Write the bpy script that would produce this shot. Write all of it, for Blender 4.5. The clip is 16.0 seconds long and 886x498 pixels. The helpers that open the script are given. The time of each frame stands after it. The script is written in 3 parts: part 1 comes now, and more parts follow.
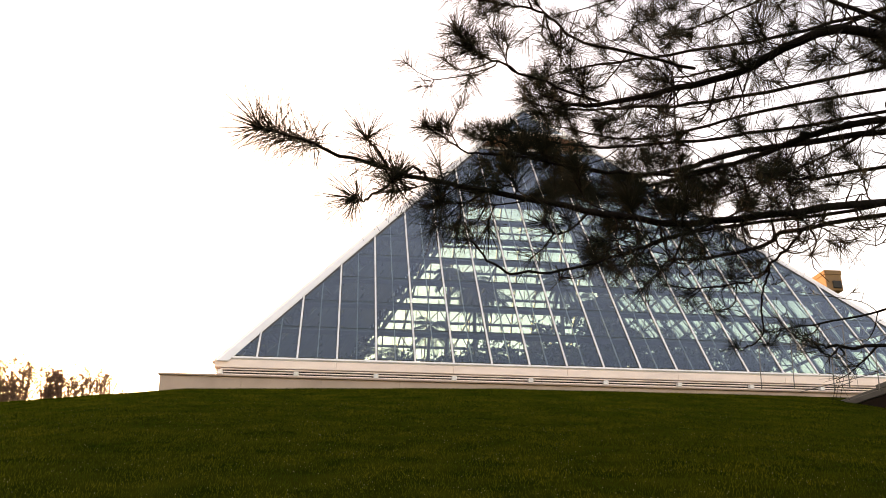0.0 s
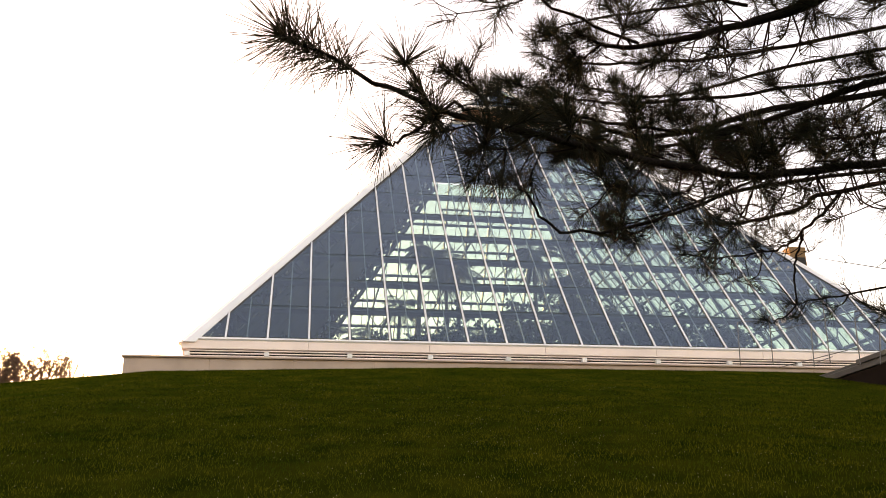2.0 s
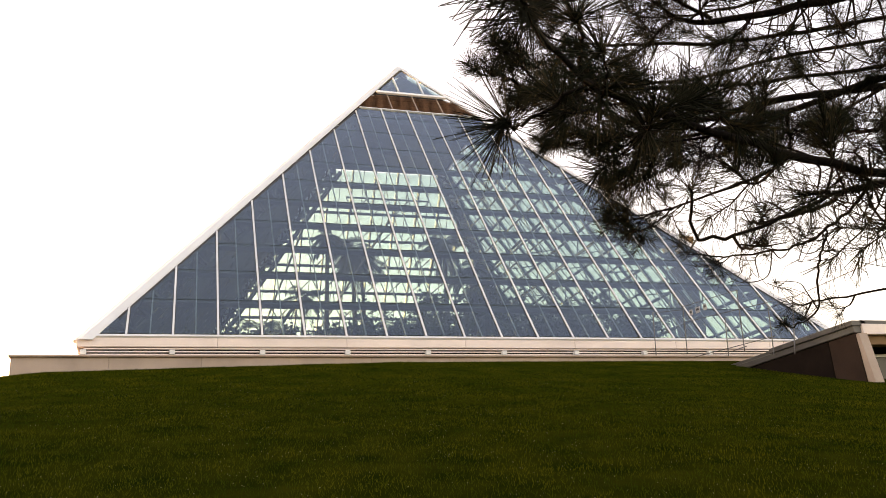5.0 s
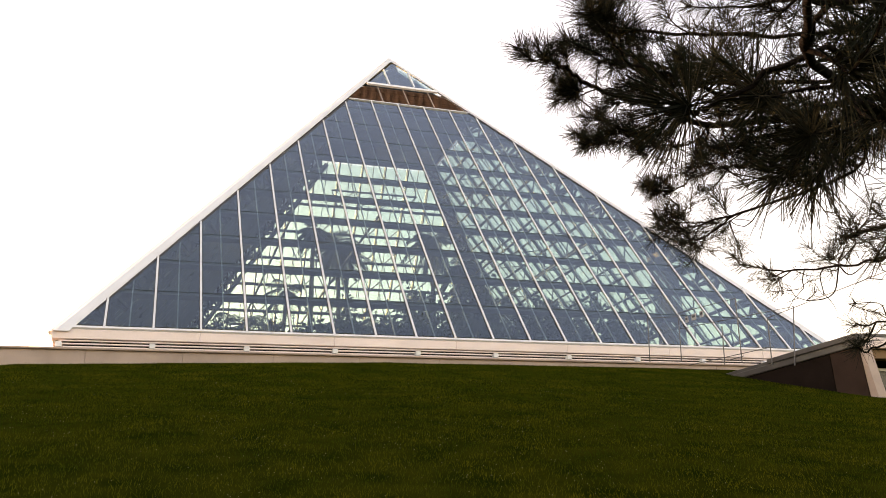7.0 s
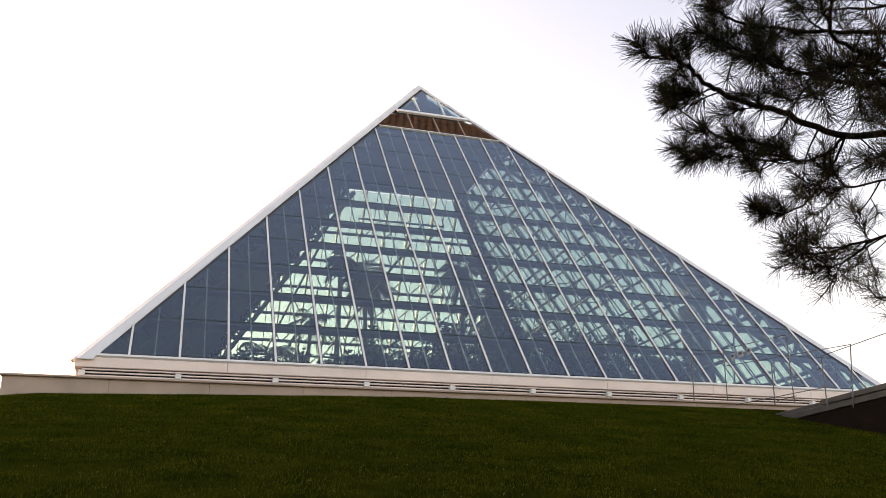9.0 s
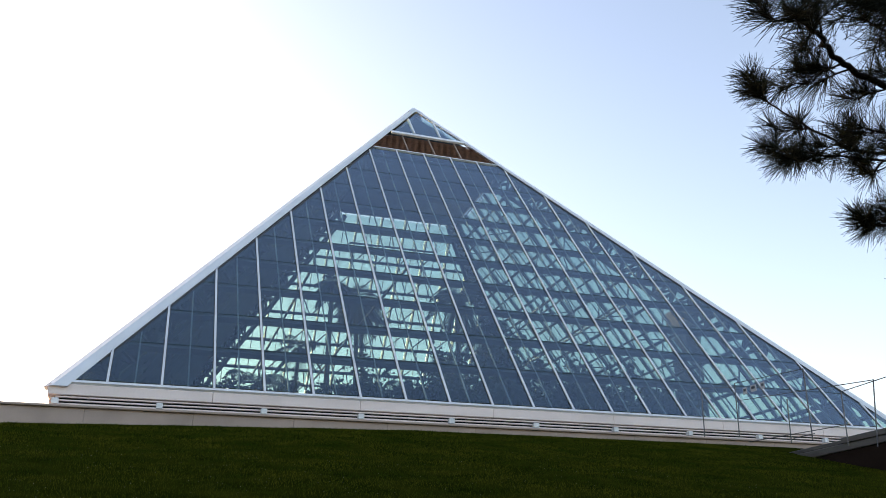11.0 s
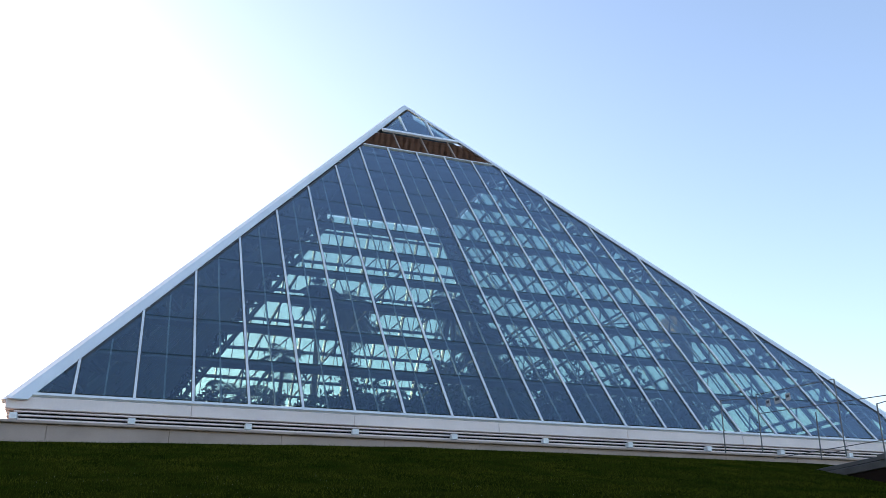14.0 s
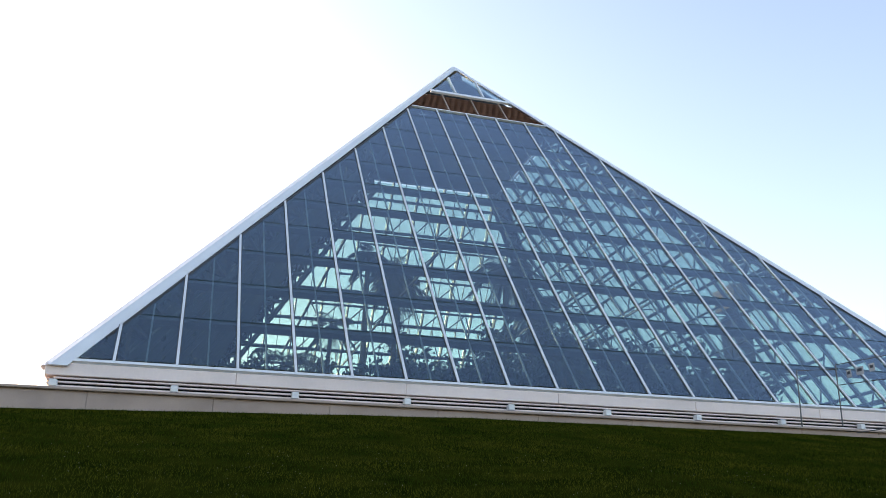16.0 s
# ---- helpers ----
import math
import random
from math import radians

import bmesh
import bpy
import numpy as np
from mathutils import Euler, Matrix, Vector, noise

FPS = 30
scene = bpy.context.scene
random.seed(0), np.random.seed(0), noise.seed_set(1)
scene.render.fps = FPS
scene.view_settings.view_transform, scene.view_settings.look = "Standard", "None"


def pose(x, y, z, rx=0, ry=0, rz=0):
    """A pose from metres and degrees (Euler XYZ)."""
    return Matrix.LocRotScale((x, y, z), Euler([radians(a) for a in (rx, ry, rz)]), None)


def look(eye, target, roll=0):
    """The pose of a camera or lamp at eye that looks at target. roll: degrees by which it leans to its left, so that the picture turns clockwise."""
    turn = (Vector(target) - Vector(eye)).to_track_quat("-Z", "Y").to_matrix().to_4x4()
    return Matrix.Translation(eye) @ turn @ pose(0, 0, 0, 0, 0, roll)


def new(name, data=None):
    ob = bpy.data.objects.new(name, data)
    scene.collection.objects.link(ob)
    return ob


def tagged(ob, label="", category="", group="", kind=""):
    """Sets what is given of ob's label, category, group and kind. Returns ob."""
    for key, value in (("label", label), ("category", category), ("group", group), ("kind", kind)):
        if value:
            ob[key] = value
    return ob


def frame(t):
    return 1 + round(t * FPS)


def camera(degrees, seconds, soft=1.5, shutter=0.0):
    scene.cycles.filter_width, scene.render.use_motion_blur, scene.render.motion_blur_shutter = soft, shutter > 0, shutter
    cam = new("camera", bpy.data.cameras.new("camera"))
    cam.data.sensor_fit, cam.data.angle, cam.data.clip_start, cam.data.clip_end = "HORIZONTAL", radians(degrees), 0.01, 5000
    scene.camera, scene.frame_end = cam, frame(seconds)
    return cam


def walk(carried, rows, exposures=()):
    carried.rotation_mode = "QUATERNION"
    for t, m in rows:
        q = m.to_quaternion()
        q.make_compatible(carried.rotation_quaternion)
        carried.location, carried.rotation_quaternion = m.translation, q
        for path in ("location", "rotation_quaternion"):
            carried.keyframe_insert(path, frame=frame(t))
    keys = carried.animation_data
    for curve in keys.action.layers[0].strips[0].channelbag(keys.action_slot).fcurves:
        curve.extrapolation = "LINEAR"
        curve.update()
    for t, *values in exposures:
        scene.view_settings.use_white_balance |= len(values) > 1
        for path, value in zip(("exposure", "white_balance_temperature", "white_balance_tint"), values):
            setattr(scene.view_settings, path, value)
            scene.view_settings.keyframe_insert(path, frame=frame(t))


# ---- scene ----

# ---------------------------------------------------------------- camera
cam = camera(55.0, 16.0, soft=0.6)
PATH = [
    (0.0, -9.078, -38.850, -6.415, -7.10, 21.44, 0.02),
    (0.5, -9.121, -38.659, -6.391, -8.70, 21.29, -1.01),
    (1.0, -9.153, -38.492, -6.394, -9.03, 19.92, -1.01),
    (1.5, -9.220, -38.262, -6.318, -9.40, 19.92, -1.17),
    (2.0, -9.376, -38.030, -6.246, -9.81, 20.06, -1.17),
    (2.5, -9.533, -37.875, -6.191, -11.26, 20.03, -2.16),
    (3.0, -9.624, -37.670, -6.140, -13.44, 19.78, -3.27),
    (3.5, -9.779, -37.490, -6.063, -13.89, 19.19, -2.91),
    (4.0, -9.954, -37.345, -5.979, -15.76, 18.94, -3.77),
    (6.5, -10.293, -36.409, -5.549, -19.39, 18.78, -2.77),
    (7.0, -10.390, -36.182, -5.466, -19.52, 18.50, -2.53),
    (7.5, -10.477, -35.933, -5.388, -19.19, 18.79, -2.33),
    (8.0, -10.563, -35.656, -5.321, -19.03, 19.90, -2.04),
    (8.5, -10.606, -35.407, -5.264, -18.46, 20.56, -1.66),
    (9.0, -10.636, -35.169, -5.204, -18.41, 20.67, -1.44),
    (11.5, -10.687, -33.595, -4.790, -20.07, 22.80, -0.94),
    (12.0, -10.669, -33.302, -4.714, -20.96, 22.09, -0.86),
    (12.5, -10.664, -32.964, -4.618, -21.75, 22.12, -0.41),
    (13.0, -10.626, -32.625, -4.511, -22.54, 22.44, -1.10),
    (13.5, -10.586, -32.276, -4.420, -22.00, 23.56, -2.03),
    (14.0, -10.557, -32.025, -4.364, -21.01, 23.19, -1.47),
    (14.5, -10.531, -31.746, -4.323, -20.79, 22.27, -0.61),
    (15.0, -10.462, -31.461, -4.271, -19.75, 21.57, -0.30),
    (15.5, -10.379, -31.096, -4.206, -18.46, 21.87, -0.98),
    (16.0, -10.339, -30.805, -4.162, -17.65, 21.43, -0.43),
]
EXPOSURES = [(0.0, 2.82, 14500, 34), (7.6, 2.80, 14200, 34), (8.5, 2.55, 12600, 33), (9.2, 2.32, 11000, 31), (11.3, 2.08, 7700, 20), (13.0, 2.0, 7500, 19), (14.2, 2.0, 6650, 18), (15.2, 2.19, 7100, 19), (16.0, 2.24, 7600, 21)]
walk(cam, [(t, pose(x, y, z, 90 + p, 0, a) @ pose(0, 0, 0, 0, 0, r)) for t, x, y, z, a, p, r in PATH], EXPOSURES)

# ---------------------------------------------------------------- light
SUN_ELEV, SUN_AZ = 12.0, -31.0      # degrees; azimuth clockwise from +y
world = bpy.data.worlds.new("sky")
scene.world = world
world.use_nodes = True
wn = world.node_tree.nodes
sky = wn.new("ShaderNodeTexSky")
sky.sky_type = "NISHITA"
sky.sun_disc = False
sky.sun_elevation = radians(SUN_ELEV)
sky.sun_rotation = radians(SUN_AZ)
sky.air_density, sky.dust_density, sky.ozone_density = 1.0, 1.6, 1.6
wn["Background"].inputs[1].default_value = 0.12
world.node_tree.links.new(sky.outputs[0], wn["Background"].inputs[0])
sun = new("sun", bpy.data.lights.new("sun", "SUN"))
sun.data.energy, sun.data.angle, sun.data.color = 0.6, radians(3.0), (1.0, 0.86, 0.68)
sa, se = radians(SUN_AZ), radians(SUN_ELEV)
sun.matrix_world = look((60 * math.sin(sa) * math.cos(se), 60 * math.cos(sa) * math.cos(se), 60 * math.sin(se)), (0, 0, 0))


# ---------------------------------------------------------------- materials
def mat(name, color, rough=0.6, metal=0.0, vary=0.15, scale=3.0, fine=60.0, bump=0.1, color2=None, spec=0.5, piece=0.0):
    """Principled surface with variation at two scales, fine relief and optional change from piece to piece."""
    m = bpy.data.materials.new(name)
    m.use_nodes = True
    nt = m.node_tree
    n, l = nt.nodes, nt.links
    bsdf = n["Principled BSDF"]
    tc = n.new("ShaderNodeTexCoord")
    big, small = n.new("ShaderNodeTexNoise"), n.new("ShaderNodeTexNoise")
    big.inputs["Scale"].default_value, small.inputs["Scale"].default_value = scale, fine
    big.inputs["Detail"].default_value = 5.0
    l.new(tc.outputs["Object"], big.inputs["Vector"])
    l.new(tc.outputs["Object"], small.inputs["Vector"])
    mix = n.new("ShaderNodeMix")
    mix.data_type = "RGBA"
    c2 = color2 or tuple(c * (1 - 2 * vary) for c in color)
    mix.inputs["A"].default_value, mix.inputs["B"].default_value = (*color, 1), (*c2, 1)
    add = n.new("ShaderNodeMath")
    add.operation = "MULTIPLY_ADD"
    l.new(small.outputs["Fac"], add.inputs[0])
    add.inputs[1].default_value = 0.5
    sub = n.new("ShaderNodeMapRange")
    l.new(big.outputs["Fac"], sub.inputs["Value"])
    sub.inputs["From Min"].default_value, sub.inputs["From Max"].default_value = 0.3, 0.7
    sub.inputs["To Min"].default_value, sub.inputs["To Max"].default_value = -0.25, 0.75
    l.new(sub.outputs[0], add.inputs[2])
    l.new(add.outputs[0], mix.inputs["Factor"])
    out = mix.outputs["Result"]
    if piece:
        info, hsv = n.new("ShaderNodeObjectInfo"), n.new("ShaderNodeHueSaturation")
        rng = n.new("ShaderNodeMapRange")
        rng.inputs["To Min"].default_value, rng.inputs["To Max"].default_value = 1 - piece, 1 + piece
        l.new(info.outputs["Random"], rng.inputs["Value"])
        l.new(rng.outputs[0], hsv.inputs["Value"])
        l.new(out, hsv.inputs["Color"])
        out = hsv.outputs[0]
    l.new(out, bsdf.inputs["Base Color"])
    bsdf.inputs["Roughness"].default_value, bsdf.inputs["Metallic"].default_value = rough, metal
    bsdf.inputs["Specular IOR Level"].default_value = spec
    if bump:
        b = n.new("ShaderNodeBump")
        b.inputs["Strength"].default_value, b.inputs["Distance"].default_value = bump, 0.02
        l.new(small.outputs["Fac"], b.inputs["Height"])
        l.new(b.outputs[0], bsdf.inputs["Normal"])
    return m


def glass_mat(name, tint, base=0.07, wobble=0.02):
    """Thin tinted pane: see-through, with a mirror coat that grows towards grazing angles."""
    m = bpy.data.materials.new(name)
    m.use_nodes = True
    n, l = m.node_tree.nodes, m.node_tree.links
    n.remove(n["Principled BSDF"])
    clear, gloss, mixer = n.new("ShaderNodeBsdfTransparent"), n.new("ShaderNodeBsdfGlossy"), n.new("ShaderNodeMixShader")
    lw, pw, ma = n.new("ShaderNodeLayerWeight"), n.new("ShaderNodeMath"), n.new("ShaderNodeMath")
    lw.inputs["Blend"].default_value = 0.5
    pw.operation, ma.operation = "POWER", "MULTIPLY_ADD"
    pw.inputs[1].default_value = 3.2
    ma.inputs[1].default_value, ma.inputs[2].default_value = 1.0 - base, base
    l.new(lw.outputs["Facing"], pw.inputs[0])
    l.new(pw.outputs[0], ma.inputs[0])
    clear.inputs["Color"].default_value = (*tint, 1)
    gloss.inputs["Color"].default_value = (0.625, 0.765, 0.94, 1)
    gloss.inputs["Roughness"].default_value = 0.03
    tc, no, bp = n.new("ShaderNodeTexCoord"), n.new("ShaderNodeTexNoise"), n.new("ShaderNodeBump")
    no.inputs["Scale"].default_value = 0.8
    bp.inputs["Strength"].default_value, bp.inputs["Distance"].default_value = wobble, 0.3
    l.new(tc.outputs["Object"], no.inputs["Vector"])
    l.new(no.outputs["Fac"], bp.inputs["Height"])
    l.new(bp.outputs[0], gloss.inputs["Normal"])
    l.new(ma.outputs[0], mixer.inputs[0])
    l.new(clear.outputs[0], mixer.inputs[1])
    l.new(gloss.outputs[0], mixer.inputs[2])
    # Thin dirt film; its pale patches also stand in for cloudy reflections and haze.
    film, dirt_haze, rng, veil = n.new("ShaderNodeBsdfTranslucent"), n.new("ShaderNodeTexNoise"), n.new("ShaderNodeMapRange"), n.new("ShaderNodeMixShader")
    film.inputs["Color"].default_value = (0.72, 0.80, 0.74, 1)
    dirt_haze.inputs["Scale"].default_value, dirt_haze.inputs["Detail"].default_value = 0.45, 5.0
    rng.inputs["From Min"].default_value, rng.inputs["From Max"].default_value = 0.40, 0.72
    rng.inputs["To Min"].default_value, rng.inputs["To Max"].default_value = 0.0, 0.026
    l.new(tc.outputs["Object"], dirt_haze.inputs["Vector"])
    l.new(dirt_haze.outputs["Fac"], rng.inputs["Value"])
    l.new(rng.outputs[0], veil.inputs[0])
    l.new(mixer.outputs[0], veil.inputs[1])
    l.new(film.outputs[0], veil.inputs[2])
    l.new(veil.outputs[0], n["Material Output"].inputs["Surface"])
    return m


M_WHITE = mat("painted_white_metal", (0.74, 0.765, 0.79), 0.45, 0.0, 0.07, 0.7, 25, 0.03)
# Whiter than the other metal: the light this bar catches is in its colour.
M_FLASHING = mat("sky_lit_white_flashing", (0.88, 0.88, 0.90), 0.4, 0.0, 0.04, 0.7, 25, 0.02)
M_BEAM = mat("weathered_white_beam", (0.89, 0.755, 0.725), 0.55, 0.0, 0.10, 0.6, 18, 0.05)
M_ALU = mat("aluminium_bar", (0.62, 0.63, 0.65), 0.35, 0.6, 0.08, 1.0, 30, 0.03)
M_STEEL = mat("dark_painted_steel", (0.030, 0.034, 0.040), 0.55, 0.0, 0.15, 1.5, 20, 0.03)
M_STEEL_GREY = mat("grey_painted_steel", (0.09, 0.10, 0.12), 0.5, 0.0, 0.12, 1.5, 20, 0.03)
# Lighter copy of the grey above, for the bars on the near face.
M_STEEL_PALE = mat("lit_grey_steel", (0.24, 0.26, 0.29), 0.45, 0.0, 0.12, 1.5, 20, 0.03)
M_LOUVRE = mat("brown_louvre_metal", (0.27, 0.13, 0.085), 0.6, 0.1, 0.12, 2.0, 30, 0.04, piece=0.12)
M_POST = mat("tan_louvre_post", (0.34, 0.25, 0.20), 0.55, 0.1, 0.1, 2.0, 30, 0.03)
# Near-black fill that stands for the unlit space behind louvres, vents and openings.
M_DARK = mat("dark_void_fill", (0.03, 0.03, 0.032), 0.9, 0.0, 0.1, 2.0, 20, 0.02)
M_GLASS = glass_mat("tinted_glazing", (0.755, 0.865, 0.835), 0.097)
M_CONCRETE = mat("beige_concrete", (0.46, 0.355, 0.31), 0.85, 0.0, 0.12, 1.2, 40, 0.2)
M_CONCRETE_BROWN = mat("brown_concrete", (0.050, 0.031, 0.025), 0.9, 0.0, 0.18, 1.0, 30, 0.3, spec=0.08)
# Darkened colour: carries the shade on the retaining wall, hides the tower shaft.
M_WALL_DARK = mat("darkened_concrete", (0.018, 0.012, 0.010), 0.95, 0.0, 0.2, 1.2, 30, 0.3, spec=0.05)
M_PANE_DARK = mat("dark_window_glass", (0.012, 0.013, 0.016), 0.25, 0.0, 0.1, 1.0, 20, 0.0, spec=0.3)
M_COPING = mat("grey_metal_coping", (0.10, 0.095, 0.092), 0.5, 0.3, 0.15, 1.5, 25, 0.05)
M_GALV = mat("galvanised_steel", (0.12, 0.12, 0.125), 0.45, 0.7, 0.15, 4.0, 60, 0.05)
M_SIGN = mat("sign_white", (0.42, 0.42, 0.45), 0.5, 0.0, 0.04, 3.0, 30, 0.0)
M_INK = mat("sign_dark_ink", (0.03, 0.035, 0.05), 0.6, 0.0, 0.1, 3.0, 30, 0.0)
M_TAN = mat("tan_rendered_wall", (0.24, 0.135, 0.07), 0.85, 0.0, 0.12, 0.5, 12, 0.1)
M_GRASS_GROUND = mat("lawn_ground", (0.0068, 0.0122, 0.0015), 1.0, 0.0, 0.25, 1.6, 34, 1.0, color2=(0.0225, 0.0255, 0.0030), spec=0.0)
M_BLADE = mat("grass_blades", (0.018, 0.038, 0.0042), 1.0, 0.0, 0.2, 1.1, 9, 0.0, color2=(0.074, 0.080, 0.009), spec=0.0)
M_CLOVER = mat("pale_clover_heads", (0.15, 0.165, 0.12), 0.8, 0.0, 0.1, 5.0, 40, 0.0)
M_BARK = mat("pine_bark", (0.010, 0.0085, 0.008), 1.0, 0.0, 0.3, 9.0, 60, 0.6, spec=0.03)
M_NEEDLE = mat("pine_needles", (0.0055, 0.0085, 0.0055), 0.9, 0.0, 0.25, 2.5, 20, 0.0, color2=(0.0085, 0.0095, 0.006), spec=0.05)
M_PALM = mat("palm_leaves", (0.028, 0.052, 0.028), 0.6, 0.0, 0.25, 1.5, 20, 0.0, spec=0.3)
M_PALM_TRUNK = mat("palm_trunk", (0.12, 0.095, 0.07), 0.95, 0.0, 0.25, 6.0, 40, 0.5)
M_SHRUB = mat("autumn_leaves", (0.15, 0.085, 0.065), 0.8, 0.0, 0.25, 2.0, 15, 0.0, color2=(0.10, 0.066, 0.050), spec=0.1)
M_SOIL = mat("planting_soil", (0.07, 0.055, 0.04), 0.95, 0.0, 0.2, 2.0, 30, 0.4)


# ---------------------------------------------------------------- mesh helpers
def mesh_ob(name, verts, faces, material, parent=None, label="", smooth=False):
    me = bpy.data.meshes.new(name)
    me.from_pydata([tuple(v) for v in verts], [], faces)
    me.update()
    if smooth:
        me.polygons.foreach_set("use_smooth", [True] * len(me.polygons))
    me.materials.append(material)
    ob = new(name, me)
    if parent is not None:
        ob.parent = parent
    if label:
        ob["label"] = label
    return ob


def part(name, bm, material, parent, label="", smooth=False):
    me = bpy.data.meshes.new(name)
    bmesh.ops.recalc_face_normals(bm, faces=bm.faces)
    bm.to_mesh(me)
    bm.free()
    if smooth:
        me.polygons.foreach_set("use_smooth", [True] * len(me.polygons))
    me.materials.append(material)
    ob = new(name, me)
    if parent is not None:
        ob.parent = parent
    if label:
        ob["label"] = label
    return ob


def box_bm(size, centre=(0, 0, 0), bevel=0.0, rot=None, bm=None):
    """A box, bevelled, added to bm or to a new one."""
    own = bmesh.new()
    bmesh.ops.create_cube(own, size=1.0)
    bmesh.ops.scale(own, vec=size, verts=own.verts)
    if bevel:
        bmesh.ops.bevel(own, geom=own.edges[:], offset=bevel, segments=1, affect="EDGES")
    m = Matrix.Translation(centre) @ (rot.to_4x4() if rot else Matrix.Identity(4))
    bmesh.ops.transform(own, matrix=m, verts=own.verts)
    if bm is None:
        return own
    me = bpy.data.meshes.new("tmp")
    own.to_mesh(me)
    own.free()
    bm.from_mesh(me)
    bpy.data.meshes.remove(me)
    return bm


def bar_between(a, b, w, d, up=(0, 0, 1)):
    """Vertices and faces of a rectangular bar from a to b, w wide, d deep along up."""
    a, b, up = Vector(a), Vector(b), Vector(up)
    t = (b - a).normalized()
    s = t.cross(up).normalized()
    u = s.cross(t).normalized()
    vs = []
    for p in (a, b):
        for i, j in ((-1, -1), (1, -1), (1, 1), (-1, 1)):
            vs.append(p + s * (i * w / 2) + u * (j * d / 2))
    fs = [(0, 1, 2, 3), (7, 6, 5, 4), (0, 4, 5, 1), (1, 5, 6, 2), (2, 6, 7, 3), (3, 7, 4, 0)]
    return vs, fs


def bars(segments, w, d=None, up=(0, 0, 1)):
    vs, fs = [], []
    for a, b in segments:
        v, f = bar_between(a, b, w, d or w, up)
        k = len(vs)
        vs += v
        fs += [tuple(i + k for i in q) for q in f]
    return vs, fs


def tube(points, radii, sides=6):
    """A tapered tube along a line of points."""
    vs, fs = [], []
    pts = [Vector(p) for p in points]
    prev = Vector((0.3, 0.2, 1.0)).normalized()
    for i, p in enumerate(pts):
        t = (pts[min(i + 1, len(pts) - 1)] - pts[max(i - 1, 0)]).normalized()
        s = t.cross(prev)
        if s.length < 1e-4:
            s = t.cross(Vector((1, 0, 0)))
        s.normalize()
        u = s.cross(t)
        prev = u
        for k in range(sides):
            a = 2 * math.pi * k / sides
            vs.append(p + (s * math.cos(a) + u * math.sin(a)) * radii[i])
    for i in range(len(pts) - 1):
        for k in range(sides):
            j = (k + 1) % sides
            fs.append((i * sides + k, i * sides + j, (i + 1) * sides + j, (i + 1) * sides + k))
    fs.append(tuple(range(sides))[::-1])
    fs.append(tuple(range((len(pts) - 1) * sides, len(pts) * sides)))
    return vs, fs


def spline(ctrl, n):
    """Catmull-Rom points through a few control points."""
    c = [Vector(p) for p in ctrl]
    c = [c[0] * 2 - c[1]] + c + [c[-1] * 2 - c[-2]]
    out = []
    for i in range(1, len(c) - 2):
        for k in range(n):
            t = k / n
            a, b, d, e = c[i - 1], c[i], c[i + 1], c[i + 2]
            out.append(0.5 * ((2 * b) + (d - a) * t + (2 * a - 5 * b + 4 * d - e) * t * t + (3 * b - a - 3 * d + e) * t ** 3))
    return out + [c[-2]]


class Gather:
    """Collects many small solids into one mesh."""

    def __init__(self):
        self.v, self.f = [], []

    def add(self, vs, fs):
        k = len(self.v)
        self.v += [tuple(p) for p in vs]
        self.f += [tuple(i + k for i in q) for q in fs]


# ---------------------------------------------------------------- ground
def ground_z(x, y):
    """Height of the mown bank that climbs to the pyramid."""
    z0 = -0.78 - 0.026 * max(0.0, -4.0 - x) - 0.075 * max(0.0, -13.5 - x) - 0.02 * max(0.0, x - 8.0)
    yy = -13.0 - y
    if yy >= 0:
        run = yy if yy < 27 else 27 + (yy - 27) / (1 + (yy - 27) * 0.06)
        z = z0 - 0.277 * run
    else:
        inside = max(0.0, min(1.0, (abs(x) - 14.0) / 4.0))
        z = z0 - inside * min(0.22 * -yy, 9.0)
        if yy < -30:
            z -= min((-30 - yy) * 0.2, 6.0)
    z += 0.05 * noise.noise((x * 0.13, y * 0.13, 3.0)) + 0.012 * noise.noise((x * 0.8, y * 0.8, 7.0))
    return z


def axis(lo, hi, fine_lo, fine_hi, step):
    far_a = [fine_lo - (fine_lo - lo) * (k / 12) ** 2 for k in range(12, 0, -1)]
    far_b = [fine_hi + (hi - fine_hi) * (k / 12) ** 2 for k in range(1, 13)]
    n = int(round((fine_hi - fine_lo) / step))
    return far_a + [fine_lo + (fine_hi - fine_lo) * k / n for k in range(n + 1)] + far_b


gx, gy = axis(-1500, 1500, -32, 24, 0.5), axis(-1500, 1500, -46, -8, 0.5)
gverts = [(x, y, ground_z(x, y)) for y in gy for x in gx]
gfaces = [(j * len(gx) + i, j * len(gx) + i + 1, (j + 1) * len(gx) + i + 1, (j + 1) * len(gx) + i) for j in range(len(gy) - 1) for i in range(len(gx) - 1)]
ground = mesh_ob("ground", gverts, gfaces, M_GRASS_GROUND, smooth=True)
tagged(ground, "short mown green lawn on a steep grassy bank", "lawn", kind="structure")

# ---------------------------------------------------------------- pyramid axes
BAY = 1.22
HALF = 10.5 * BAY
RISE = 17.41
SLOPE = math.hypot(HALF, RISE)
UP_FACE = Vector((0, HALF, RISE)) / SLOPE
OUT_FACE = Vector((0, -RISE, HALF)) / SLOPE
INSET = 0.40                      # bays covered by the hip capping
F_LOUVRE, F_BAR = 0.742, 0.832    # heights on the slope, as parts of the whole
ROWS = [0.0765 + 0.0695 * k for k in range(10)]
TURN = [Matrix.Rotation(radians(90 * k), 4, "Z") for k in range(4)]


def on_face(u, f, n=0.0, k=0):
    """Place at u bays from the middle, part f of the slope, n metres out of face k."""
    p = Vector((u * BAY, -HALF, 0)) + UP_FACE * (SLOPE * f) + OUT_FACE * n
    return TURN[k] @ p


